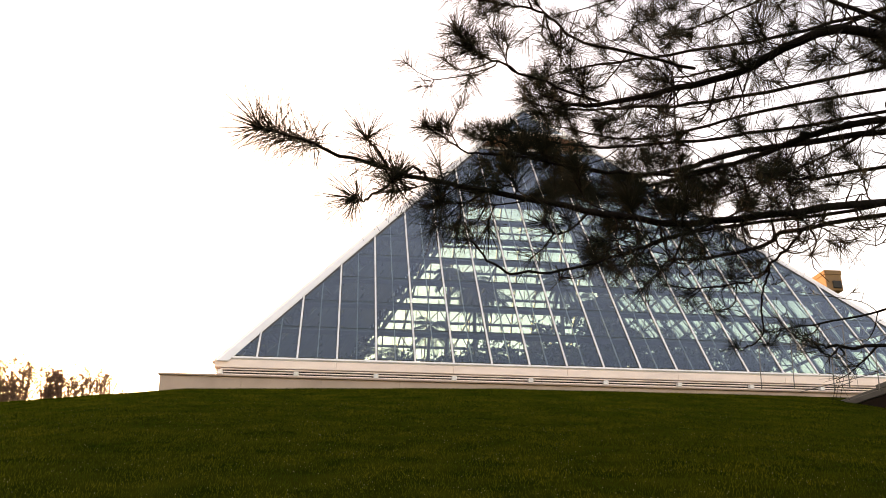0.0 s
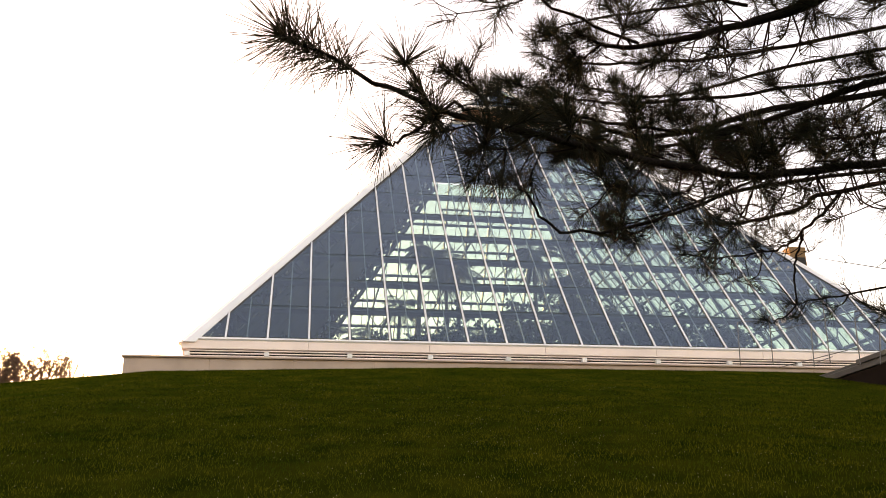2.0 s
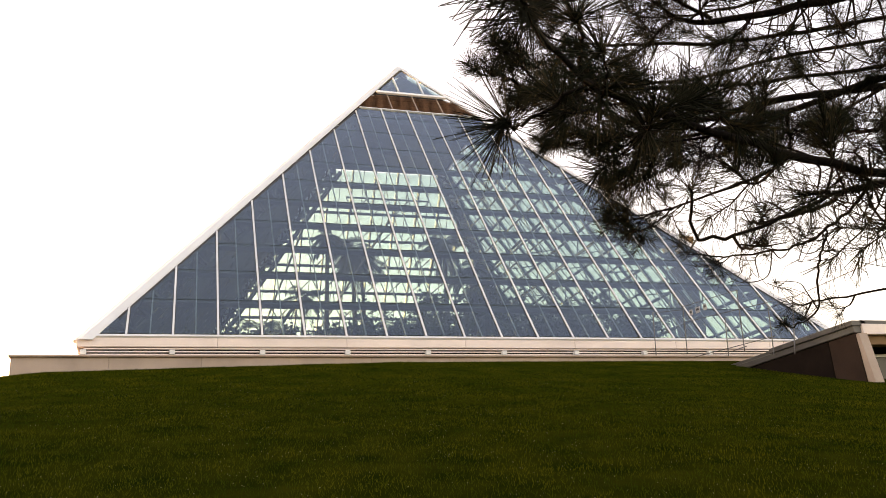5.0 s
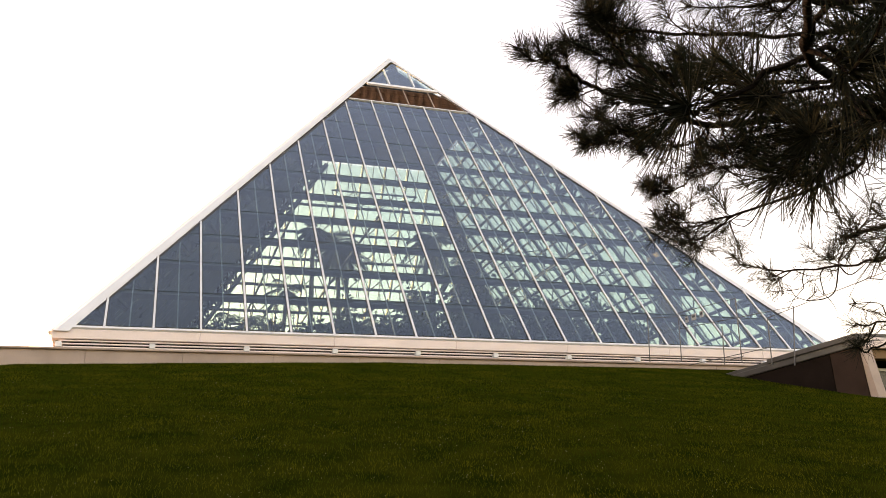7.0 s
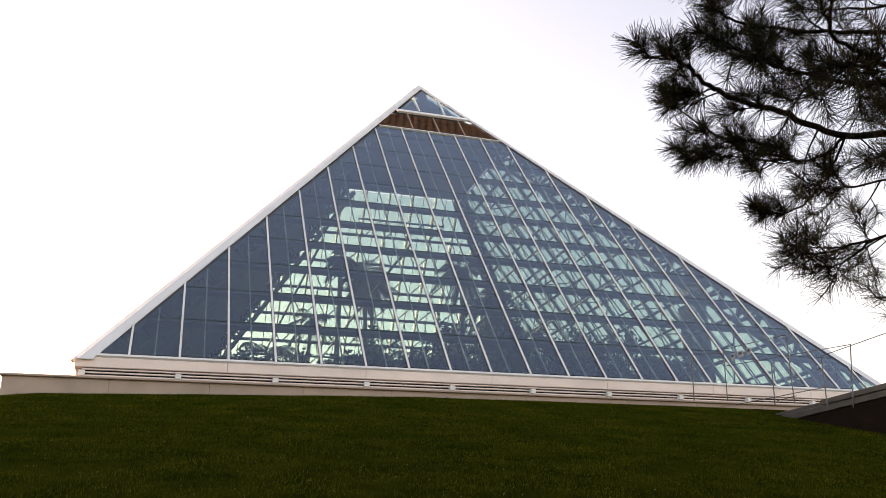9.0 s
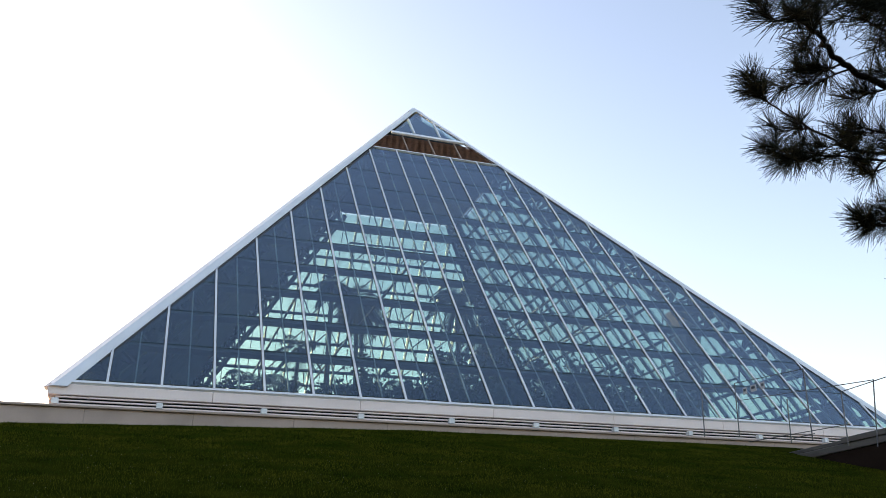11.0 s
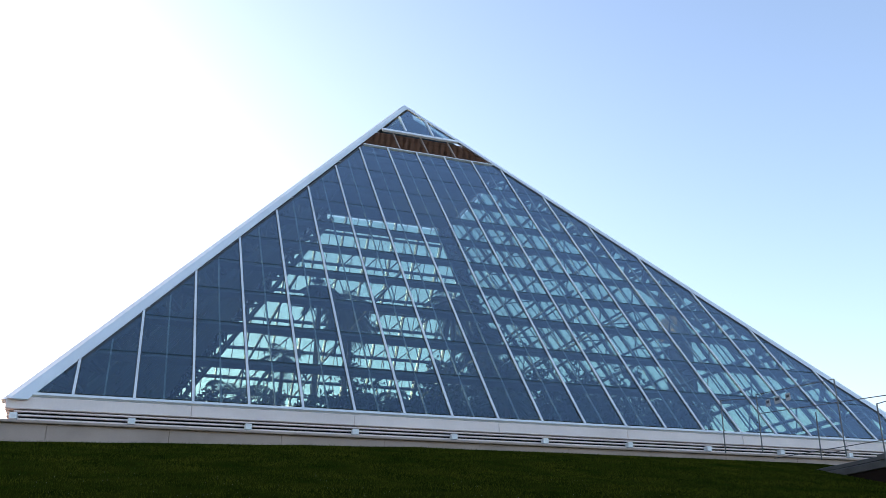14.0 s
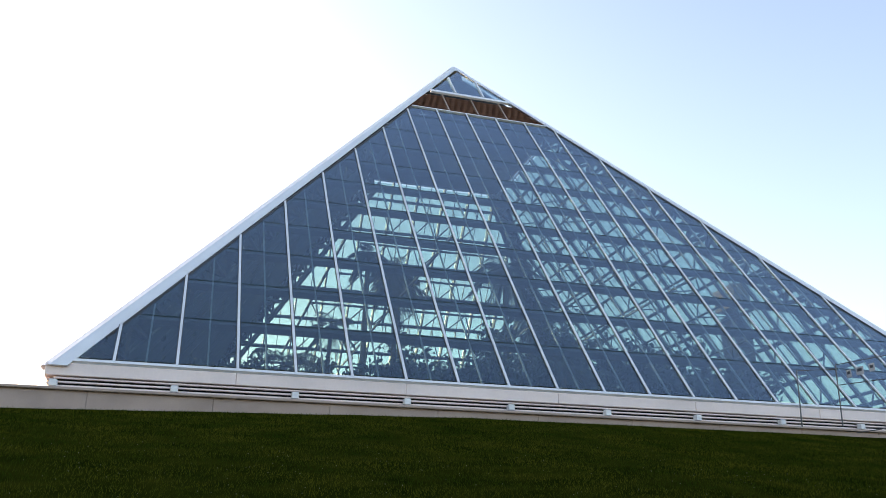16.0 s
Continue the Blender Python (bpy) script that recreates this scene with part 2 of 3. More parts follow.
def face_bar(u0, f0, u1, f1, w, n0, n1, k=0):
    """A bar lying on face k from (u0, f0) to (u1, f1), w wide, from depth n0 to n1."""
    a, b = on_face(u0, f0, (n0 + n1) / 2, k), on_face(u1, f1, (n0 + n1) / 2, k)
    return bar_between(a, b, w, abs(n1 - n0), TURN[k].to_3x3() @ OUT_FACE)


def hip_u(f):
    """Half width of the glazed area at part f of the slope, in bays."""
    return max(0.0, 10.5 * (1 - f) - INSET)


pyramid = tagged(new("glass_pyramid"), "large glass pyramid greenhouse with white hips and brown louvred tip", "greenhouse")

# hip cappings
for k in range(4):
    g = Gather()
    e, th = INSET, 0.03
    top = 0.972
    kl = (k + 3) % 4
    ring = []
    for f in (-0.008, top):
        half = 10.5 * (1 - f)
        ee, cut = min(e, half * 0.95), min(0.13, half * 0.4)
        ring.append([on_face(-half + ee, f, 0.005, k), on_face(-half + ee, f, th, k), on_face(-half + cut, f, th, k), on_face(half - cut, f, th, kl), on_face(half - ee, f, th, kl), on_face(half - ee, f, 0.005, kl)])
    vs = ring[0] + ring[1]
    fs = [(i, (i + 1) % 6, 6 + (i + 1) % 6, 6 + i) for i in range(6)] + [tuple(range(6))[::-1], tuple(range(6, 12))]
    g.add(vs, fs)
    # lapped joints across the capping
    for j in range(1, 6):
        f = top * j / 6
        half = 10.5 * (1 - f)
        g.add(*bar_between(on_face(-half + e, f, th + 0.003, k), on_face(-half + 0.13, f, th + 0.003, k), 0.04, 0.004, TURN[k].to_3x3() @ OUT_FACE))
    mesh_ob("hip_capping", g.v, g.f, M_WHITE, pyramid, "white sheet-metal hip capping")
bm = bmesh.new()
bmesh.ops.create_cone(bm, cap_ends=True, segments=4, radius1=0.54, radius2=0.03, depth=0.46, matrix=Matrix.Translation((0, 0, RISE * 0.972 + 0.20)) @ Matrix.Rotation(radians(45), 4, "Z"))
part("apex_cap", bm, M_WHITE, pyramid, "small white metal cap at the tip")

# mullions, bars and purlins of the four faces
for k in range(4):
    for i in range(1, 21):
        u = i - 10.5
        ftop = min(F_LOUVRE, 1 - (abs(u) + INSET) / 10.5)
        v, f = face_bar(u, 0.0, u, ftop, 0.054, 0.0, 0.06, k)
        # far mullions are duller than the near white ones, dimness put into the material
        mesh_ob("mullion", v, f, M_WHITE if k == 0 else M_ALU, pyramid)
        # dark strip under each near mullion paints the shade along its sides
        if k == 0:
            v, f = face_bar(u, 0.0, u, ftop, 0.092, 0.0215, 0.031, k)
            mesh_ob("mullion_shade_strip", v, f, M_STEEL, pyramid, "dark strip that gives the mullion shaded sides")
        if k:
            # extra depth on faces 2 and 3 blocks slanting sky views to darken them
            v, f = face_bar(u, 0.0, u, ftop, 0.06, -0.14 if k == 1 else -0.28, -0.02, k)
            mesh_ob("rafter", v, f, M_STEEL, pyramid)
    for i in range(0, 21):
        u = i - 10.0
        ftop = min(F_LOUVRE, 1 - (abs(u) + INSET) / 10.5)
        if ftop > 0.02:
            v, f = face_bar(u, 0.0, u, ftop, 0.034, -0.05, -0.012, k)
            # far bars take the darker grey: their shade is in the colour
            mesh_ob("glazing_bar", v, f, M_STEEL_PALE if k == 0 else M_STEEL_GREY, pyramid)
    for r in ROWS:
        h = hip_u(r)
        v, f = face_bar(-h, r, h, r, 0.19 if k == 0 else 0.12, -0.20 if k == 0 else -0.16, -0.02, k)
        mesh_ob("purlin", v, f, M_STEEL, pyramid)
    v, f = face_bar(-10.13, -0.0005, 10.13, -0.0005, 0.075, -0.03, 0.05, k)
    mesh_ob("glazing_sill", v, f, M_WHITE, pyramid)
    h = hip_u(F_LOUVRE)
    v, f = face_bar(-h, F_LOUVRE, h, F_LOUVRE, 0.065, -0.02, 0.07, k)
    mesh_ob("louvre_sill", v, f, M_WHITE, pyramid)
    h = hip_u(F_BAR) + 0.03
    v, f = face_bar(-h, F_BAR, h, F_BAR, 0.19, -0.02, 0.07, k)
    mesh_ob("weather_bar", v, f, M_FLASHING, pyramid, "white projecting bar above the louvres, coloured as if sky-lit")
    for u in (-0.5, 0.5):
        v, f = face_bar(u, F_BAR + 0.006, u, 1 - (abs(u) + INSET) / 10.5, 0.07, 0.0, 0.09, k)
        mesh_ob("tip_mullion", v, f, M_WHITE, pyramid)

# louvred bands: slats with posts, backed by a dark sheet in place of shade
for k in range(4):
    f0, f1 = F_LOUVRE + 0.003, F_BAR - 0.004
    q = [on_face(u, f, -0.22, k) for u, f in ((-hip_u(f0) - 0.22, f0), (hip_u(f0) + 0.22, f0), (hip_u(f1) + 0.22, f1), (-hip_u(f1) - 0.22, f1))]
    q += [p - (TURN[k].to_3x3() @ OUT_FACE) * 0.05 for p in q]
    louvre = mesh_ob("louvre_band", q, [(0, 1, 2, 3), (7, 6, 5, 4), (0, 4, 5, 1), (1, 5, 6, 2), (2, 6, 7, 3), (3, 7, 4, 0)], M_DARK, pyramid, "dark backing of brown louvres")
    for s in range(16):
        f = f0 + (f1 - f0) * (s + 0.5) / 16
        h = hip_u(f) + 0.2
        a, b = on_face(-h, f, -0.10, k), on_face(h, f, -0.10, k)
        v, fc = bar_between(a, b, 0.15, 0.02, TURN[k].to_3x3() @ (OUT_FACE + UP_FACE * 0.55))
        mesh_ob("slat", v, fc, M_LOUVRE, louvre)
    # added dark sheet behind the tip glass, so the inside looks unlit
    h = hip_u(F_BAR) + 0.26
    q = [on_face(-h, F_BAR - 0.016, -0.16, k), on_face(h, F_BAR - 0.016, -0.16, k), on_face(0, 0.955, -0.16, k)]
    q += [p - (TURN[k].to_3x3() @ OUT_FACE) * 0.04 for p in q]
    mesh_ob("tip_dark_sheet", q, [(0, 1, 2), (5, 4, 3), (0, 3, 4, 1), (1, 4, 5, 2), (2, 5, 3, 0)], M_DARK, louvre)
    for u in (-1.0, 0.0, 1.0):
        v, fc = face_bar(u, f0, u, f1, 0.05, -0.14, -0.01, k)
        mesh_ob("louvre_post", v, fc, M_POST, louvre)

# panes: the entrance-side face one by one, the others joined
edges_f = [0.004] + ROWS + [F_LOUVRE - 0.004]


def pane_solid(u0, u1, f0, f1, k, gap=0.02):
    """A pane between two mullions and two purlins, cut by the hip where it meets it."""
    def clip(poly, side):
        out = []
        for i in range(len(poly)):
            a, b = poly[i], poly[(i + 1) % len(poly)]
            da, db = hip_u(a[1]) - side * a[0], hip_u(b[1]) - side * b[0]
            if da >= 0:
                out.append(a)
            if (da < 0) != (db < 0):
                t = da / (da - db)
                out.append((a[0] + (b[0] - a[0]) * t, a[1] + (b[1] - a[1]) * t))
        return out
    g0, gf = gap / BAY, gap / SLOPE
    poly = [(u0 + g0, f0 + gf), (u1 - g0, f0 + gf), (u1 - g0, f1 - gf), (u0 + g0, f1 - gf)]
    for side in (-1, 1):
        poly = clip(poly, side)
        if len(poly) < 3:
            return None
    n = len(poly)
    vs = [on_face(u, f, 0.020, k) for u, f in poly] + [on_face(u, f, 0.004, k) for u, f in poly]
    fs = [tuple(range(n)), tuple(range(2 * n - 1, n - 1, -1))] + [(i, n + i, n + (i + 1) % n, (i + 1) % n) for i in range(n)]
    return vs, fs


for k in range(4):
    joined = Gather()
    cells = [(i - 10.5, i - 9.5, edges_f[j], edges_f[j + 1]) for i in range(21) for j in range(len(edges_f) - 1)]
    cells += [(i - 1.5, i - 0.5, F_BAR + 0.008, 0.96) for i in range(3)]
    for c in cells:
        s = pane_solid(*c, k)
        if s is None:
            continue
        if k == 0:
            mesh_ob("pane", s[0], s[1], M_GLASS, pyramid)
        else:
            joined.add(*s)
    if k:
        tagged(mesh_ob("glazing", joined.v, joined.f, M_GLASS, pyramid), kind="stuff")

# eave beams with butt joints, vent strip and support blocks below them
for k in range(4):
    for s in range(7):
        end = 10.52 if k % 2 == 0 else 10.325
        a, b = -end + s * 2 * end / 7, -end + (s + 1) * 2 * end / 7
        bm = box_bm(((b - a) * BAY - 0.006, 0.24, 0.25), ((a + b) / 2 * BAY, -HALF + 0.085, -0.180), 0.012)
        ob = part("eave_beam", bm, M_BEAM, pyramid)
        ob.matrix_local = TURN[k]
    for i in range(0, 22, 2):
        at = max(-10.36, min(10.36, i - 10.5))
        bm = box_bm((0.15, 0.16, 0.135), (at * BAY, -HALF - 0.06, -0.47), 0.012)
        ob = part("support_block", bm, M_WHITE, pyramid, "small white bearing block")
        ob.matrix_local = TURN[k]
    for z in (-0.345, -0.425, -0.505):
        bm = box_bm((2 * HALF - 0.3, 0.07, 0.034), (0, -HALF + 0.045, z), 0.006)
        ob = part("vent_slat", bm, M_BEAM, pyramid, "pale horizontal vent slat")
        ob.matrix_local = TURN[k]
    # dark strip for the shade behind the vent slats
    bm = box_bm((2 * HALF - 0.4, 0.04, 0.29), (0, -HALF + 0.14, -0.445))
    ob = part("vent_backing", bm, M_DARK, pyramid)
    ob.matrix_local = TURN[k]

# inner structure: hip girders, lattice trusses behind each face, deck under the tip
for k in range(4):
    g = Gather()
    ins = (TURN[k] @ Vector((1, 1, -1.1))).normalized()
    h0, h1 = on_face(-10.5 * 0.955, 0.045, 0, k), on_face(-10.5 * 0.25, 0.75, 0, k)
    side = (h1 - h0).normalized().cross(ins).normalized()
    cho = [ins * 0.30 + side * 0.32, ins * 0.30 - side * 0.32, ins * 1.05]
    for c in cho:
        g.add(*bar_between(h0 + c, h1 + c, 0.16, 0.16))
    n = 22
    for s in range(n):
        p, q = h0.lerp(h1, s / n), h0.lerp(h1, (s + 1) / n)
        m = h0.lerp(h1, (s + 0.5) / n)
        g.add(*bars([(p + cho[0], m + cho[2]), (m + cho[2], q + cho[0]), (p + cho[1], m + cho[2]), (m + cho[2], q + cho[1]), (p + cho[0], q + cho[1])], 0.09)[0:2])
    mesh_ob("hip_girder", g.v, g.f, M_STEEL, pyramid, "dark triangular lattice girder under the hip")
for k in (1, 2):
    for j, r in enumerate(ROWS[:-1]):
        h = hip_u(r) - 0.8
        r2 = r + (0.0347 if k == 1 else 0.050)
        h2 = hip_u(r2) - 1.1
        if h2 < 0.6:
            continue
        g = Gather()
        g.add(*face_bar(-h2, r2, h2, r2, 0.08, -1.02, -0.93, k))
        n = max(2, int(round(h2 * 2 / (2.0 if k == 1 else 0.95))))
        for s in range(n):
            ua, ub = -h2 + 2 * h2 * s / n, -h2 + 2 * h2 * (s + 1) / n
            um = (ua + ub) / 2
            top_r = ROWS[j + 1]
            g.add(*bars([(on_face(um, r, -0.28, k), on_face(ua, r2, -0.97, k)), (on_face(um, r, -0.28, k), on_face(ub, r2, -0.97, k)), (on_face(ua, r2, -0.97, k), on_face(ua, top_r, -0.16, k))], 0.042))
        mesh_ob("lattice_truss", g.v, g.f, M_STEEL, pyramid)
for i in range(21):
    u = i - 10.0
    if abs(u) < 9.3:
        v, f = face_bar(u, 0.004, u, 0.072, 1.19, -0.34, -0.30, 1)
        mesh_ob("spandrel_panel", v, f, M_STEEL_GREY, pyramid, "dark infill panel behind the lowest panes")
zd = RISE * F_LOUVRE
hd = HALF * (1 - F_LOUVRE) - 0.4
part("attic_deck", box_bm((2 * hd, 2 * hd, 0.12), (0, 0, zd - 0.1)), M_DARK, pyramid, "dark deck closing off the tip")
for s in range(-3, 4):
    v, f = bar_between((s * 3.0, -9.0 + abs(s) * 0.3, 5.4), (s * 3.0, 9.0 - abs(s) * 0.3, 5.4), 0.07, 0.07)
    if abs(s) in (1, 2):
        mesh_ob("tie_bar", v, f, M_STEEL, pyramid)

# ---------------------------------------------------------------- terrace
terrace = tagged(new("terrace_wall"), "low beige concrete plinth wall below the glass pyramid", "wall", kind="structure")
for s in range(12):
    a, b = -14.36 + s * 28.6 / 12, -14.36 + (s + 1) * 28.6 / 12
    part("wall_panel", box_bm((b - a - 0.004, 0.30, 1.4), ((a + b) / 2, -12.87, -1.335), 0.01), M_CONCRETE, terrace)
part("coping", box_bm((28.7, 0.40, 0.055), (-0.06, -12.90, -0.607), 0.012), M_CONCRETE, terrace)
part("wall_side", box_bm((0.30, 27.4, 1.4), (-14.21, 0.98, -1.335), 0.01), M_CONCRETE, terrace)
part("slab", box_bm((28.2, 27.3, 0.10), (0.1, 1.0, -0.69)), M_CONCRETE, terrace, "concrete terrace slab")
bed = tagged(mesh_ob("planting_bed", *[(lambda n: ([(x * 22 / n - 11, y * 22 / n - 11, -0.5 + 0.12 * noise.noise((x * 0.6, y * 0.6, 1))) for y in range(n + 1) for x in range(n + 1)], [(j * (n + 1) + i, j * (n + 1) + i + 1, (j + 1) * (n + 1) + i + 1, (j + 1) * (n + 1) + i) for j in range(n) for i in range(n)]))(24)][0], M_SOIL), "dark soil bed inside the greenhouse", "planting bed", kind="structure")

# ---------------------------------------------------------------- retaining wall and pavilion
rw = tagged(new("retaining_wall"), "brown concrete retaining wall with grey stepped metal coping", "wall", kind="structure")
# main face is darker than its end: shade put into the colour
part("wall", box_bm((0.30, 5.0, 4.0), (6.22, -16.5, -3.5), 0.015), M_WALL_DARK, rw, "wall face with its shade in the dark colour")
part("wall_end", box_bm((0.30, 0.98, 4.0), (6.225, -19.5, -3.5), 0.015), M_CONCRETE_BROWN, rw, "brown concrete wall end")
part("coping", box_bm((0.44, 3.3, 0.14), (6.20, -18.40, -1.27), 0.012), M_COPING, rw, "grey metal upper coping")
part("coping_fascia", box_bm((0.38, 6.1, 0.17), (6.21, -16.98, -1.425), 0.012), M_COPING, rw, "grey metal lower coping strip")

pav = tagged(new("entrance_pavilion"), "low entrance building with pale fascia and dark recessed glazing", "building")
part("roof", box_bm((11.0, 7.0, 0.10), (11.75, -16.55, -1.24), 0.01), M_COPING, pav)
part("fascia", box_bm((11.0, 0.14, 0.27), (11.75, -20.02, -1.43), 0.012), M_BEAM, pav, "pale pinkish roof fascia")
part("soffit_beam", box_bm((10.9, 0.30, 0.22), (11.75, -19.80, -1.69), 0.012), M_TAN, pav)
v, f = bar_between((6.22, -19.92, -1.55), (6.38, -20.25, -4.6), 0.26, 0.34, (0, 1, 0))
mesh_ob("pier", v, f, M_CONCRETE, pav, "pale sloping concrete pier")
part("back_wall", box_bm((10.4, 0.2, 3.6), (11.75, -18.3, -3.2)), M_CONCRETE_BROWN, pav)
part("floor", box_bm((10.6, 3.0, 0.2), (11.75, -19.4, -4.4)), M_CONCRETE, pav)
for s in range(4):
    x0 = 6.9 + s * 2.4
    win = part("window", box_bm((2.2, 0.03, 2.3), (x0 + 1.1, -19.2, -3.1)), M_PANE_DARK, pav)
    for dx in (0.0, 2.2):
        part("window_frame", box_bm((0.07, 0.09, 2.4), (x0 + dx, -19.2, -3.1), 0.008), M_WHITE, win)
    part("window_head", box_bm((2.27, 0.09, 0.08), (x0 + 1.1, -19.2, -1.93), 0.008), M_WHITE, win)

tower = tagged(new("tan_tower"), "tan rendered tower top with a dark opening", "building")
# shaft much darker than the head, so it vanishes behind the glass
part("shaft", box_bm((1.2, 2.2, 20.0), (29.22, 21.3, 4.4), 0.05), M_WALL_DARK, tower)
part("head", box_bm((1.35, 2.6, 1.5), (29.22, 21.3, 15.65), 0.05), M_TAN, tower)
part("parapet", box_bm((1.45, 2.7, 0.4), (29.22, 21.3, 16.4), 0.05), M_TAN, tower)
# dark block in place of a shaded recess
part("opening", box_bm((0.7, 0.2, 0.6), (29.4, 19.98, 15.4), 0.03), M_DARK, tower, "dark square opening")

# ---------------------------------------------------------------- fence beside the terrace
fence = tagged(new("guard_fence"), "thin galvanised steel guard fence along the terrace edge", "fence")
posts = [((4.33, -13.62), -0.70, 0.70), ((5.27, -13.92), -0.70, 0.84), ((5.55, -16.38), -1.2, 0.67), ((5.955, -18.18), -1.66, -0.03), ((5.955, -17.10), -1.45, -0.08), ((5.55, -15.60), -1.15, 0.02)]
for (x, y), z0, z1 in posts:
    lean = 0.30 if y < -18 else 0.10
    vs, fs = tube([(x - lean, y, z0), (x, y, z1)], [0.016, 0.016], 8)
    mesh_ob("post", vs, fs, M_GALV, fence)
rails = [((5.27, -13.92, 0.83), (5.55, -16.38, 0.66)), ((5.27, -13.92, 0.32), (5.955, -18.18, -0.04)), ((4.33, -13.62, 0.69), (5.27, -13.92, 0.72)),
         ((5.955, -17.10, -0.09), (6.05, -21.4, 0.02)), ((5.55, -15.60, -1.02), (5.55, -16.38, -1.03)), ((5.0, -14.5, -0.95), (5.85, -17.3, -0.95))]
for a, b in rails:
    vs, fs = tube([a, b], [0.011, 0.011], 8)
    mesh_ob("rail", vs, fs, M_GALV, fence)
for t, wd in ((0.15, 0.13), (0.28, 0.19), (0.42, 0.14)):
    p = Vector((5.27, -13.92, 0.52)).lerp(Vector((5.55, -16.38, 0.56)), t)
    sign = tagged(new("notice_sign"), "small white notice board with dark marks on the fence", "sign", "notices on the fence")
    sign.matrix_world = Matrix.Translation(p) @ Matrix.Rotation(math.atan2(-2.46, 0.28), 4, "Z")
    part("board", box_bm((wd * 1.15, 0.012, 0.19), (0, -0.02, 0), 0.004), M_SIGN, sign)
    part("marks", box_bm((wd * 0.7, 0.004, 0.07), (0, -0.030, 0.02), 0.001), M_INK, sign)

# ---------------------------------------------------------------- plants inside the pyramid
def leaf_strip(g, base, direction, length, width, droop, up=Vector((0, 0, 1)), seg=4):
    """A tapering, drooping blade of leaf."""
    d = Vector(direction).normalized()
    side = d.cross(up)
    if side.length < 0.05:
        side = Vector((1, 0, 0))
    side.normalize()
    vs, fs = [], []
    for i in range(seg + 1):
        t = i / seg
        p = base + d * (length * t) - up * (droop * t * t)
        wd = width * (1 - t) ** 0.7 * (0.4 + 0.6 * min(1, t * 4)) + 0.002
        vs += [p - side * wd / 2, p + side * wd / 2]
        if i:
            k = 2 * i
            fs.append((k - 2, k - 1, k + 1, k))
    g.add(vs, fs)


def palm(x, y, height, reach, fronds, rng, low=-0.75):
    """A palm: ringed trunk and a crown of fronds with leaflets."""
    z0 = -0.5
    tree = tagged(new("palm_tree"), "green palm with drooping fronds in the soil bed", "palm", "palms in the greenhouse")
    tree.location = (x, y, z0)
    pts, rad = [], []
    n = max(3, int(height * 1.5))
    lean = Vector((rng.uniform(-0.06, 0.06), rng.uniform(-0.06, 0.06), 1))
    for i in range(n + 1):
        t = i / n
        pts.append(lean * (height * t))
        rad.append((0.12 - 0.05 * t) * (1.0 if i % 2 else 1.12))
    v, f = tube(pts, rad, 8)
    mesh_ob("trunk", v, f, M_PALM_TRUNK, tree, smooth=True)
    top = pts[-1]
    for k in range(fronds):
        g = Gather()
        a = 2 * math.pi * (k * 0.618) + rng.uniform(-0.3, 0.3)
        el = rng.uniform(low, 0.95)
        d = Vector((math.cos(a) * math.cos(el), math.sin(a) * math.cos(el), math.sin(el)))
        L = reach * rng.uniform(0.75, 1.1)
        rib = [top + d * (L * t) - Vector((0, 0, L * 0.55 * t * t)) for t in (0, 0.2, 0.4, 0.6, 0.8, 1.0)]
        v, f = tube(rib, [0.018, 0.016, 0.013, 0.01, 0.007, 0.003], 4)
        g.add(v, f)
        m = 16
        for i in range(m):
            t = 0.15 + 0.85 * i / m
            j = min(4, int(t * 5))
            p = rib[j].lerp(rib[j + 1], t * 5 - j)
            along = (rib[j + 1] - rib[j]).normalized()
            side = along.cross(Vector((0, 0, 1)))
            side = side.normalized() if side.length > 0.01 else Vector((1, 0, 0))
            for s in (-1, 1):
                leaf_strip(g, p, along * 0.6 + side * s + Vector((0, 0, -0.25)), L * 0.36 * (1 - 0.5 * t), 0.085, L * 0.10, seg=2)
        mesh_ob("frond", g.v, g.f, M_PALM, tree)
    return tree


prng = random.Random(11)
for x, y, h, r, n in ((-2.96, -1.74, 7.2, 1.2, 72), (-4.68, -3.95, 7.1, 0.8, 26), (0.5, -3.9, 7.0, 1.3, 34), (2.2, -2.0, 6.4, 1.3, 32), (-1.3, 3.0, 8.6, 1.4, 22), (-5.0, 2.0, 6.0, 1.3, 20), (4.2, 1.5, 6.5, 1.5, 20),
                      (-8.3, -7.6, 1.1, 1.3, 16), (-6.9, -8.6, 0.9, 1.2, 16), (-9.6, -8.9, 0.6, 1.1, 14), (-4.6, -7.8, 1.2, 1.3, 16), (1.2, -7.0, 2.6, 1.3, 18), (-7.2, -4.2, 2.6, 1.5, 18), (5.5, -6.5, 2.2, 1.3, 16),
                      (-8.9, -9.3, 0.8, 1.5, 18), (-6.0, -9.4, 0.7, 1.5, 18), (-3.4, -9.0, 1.0, 1.5, 18), (-1.5, -9.2, 0.8, 1.4, 16), (-7.6, -8.2, 1.8, 1.6, 18), (-2.4, -7.6, 2.0, 1.5, 18)):
    palm(x, y, h, r, n, prng, -1.35 if n > 30 else -0.75)


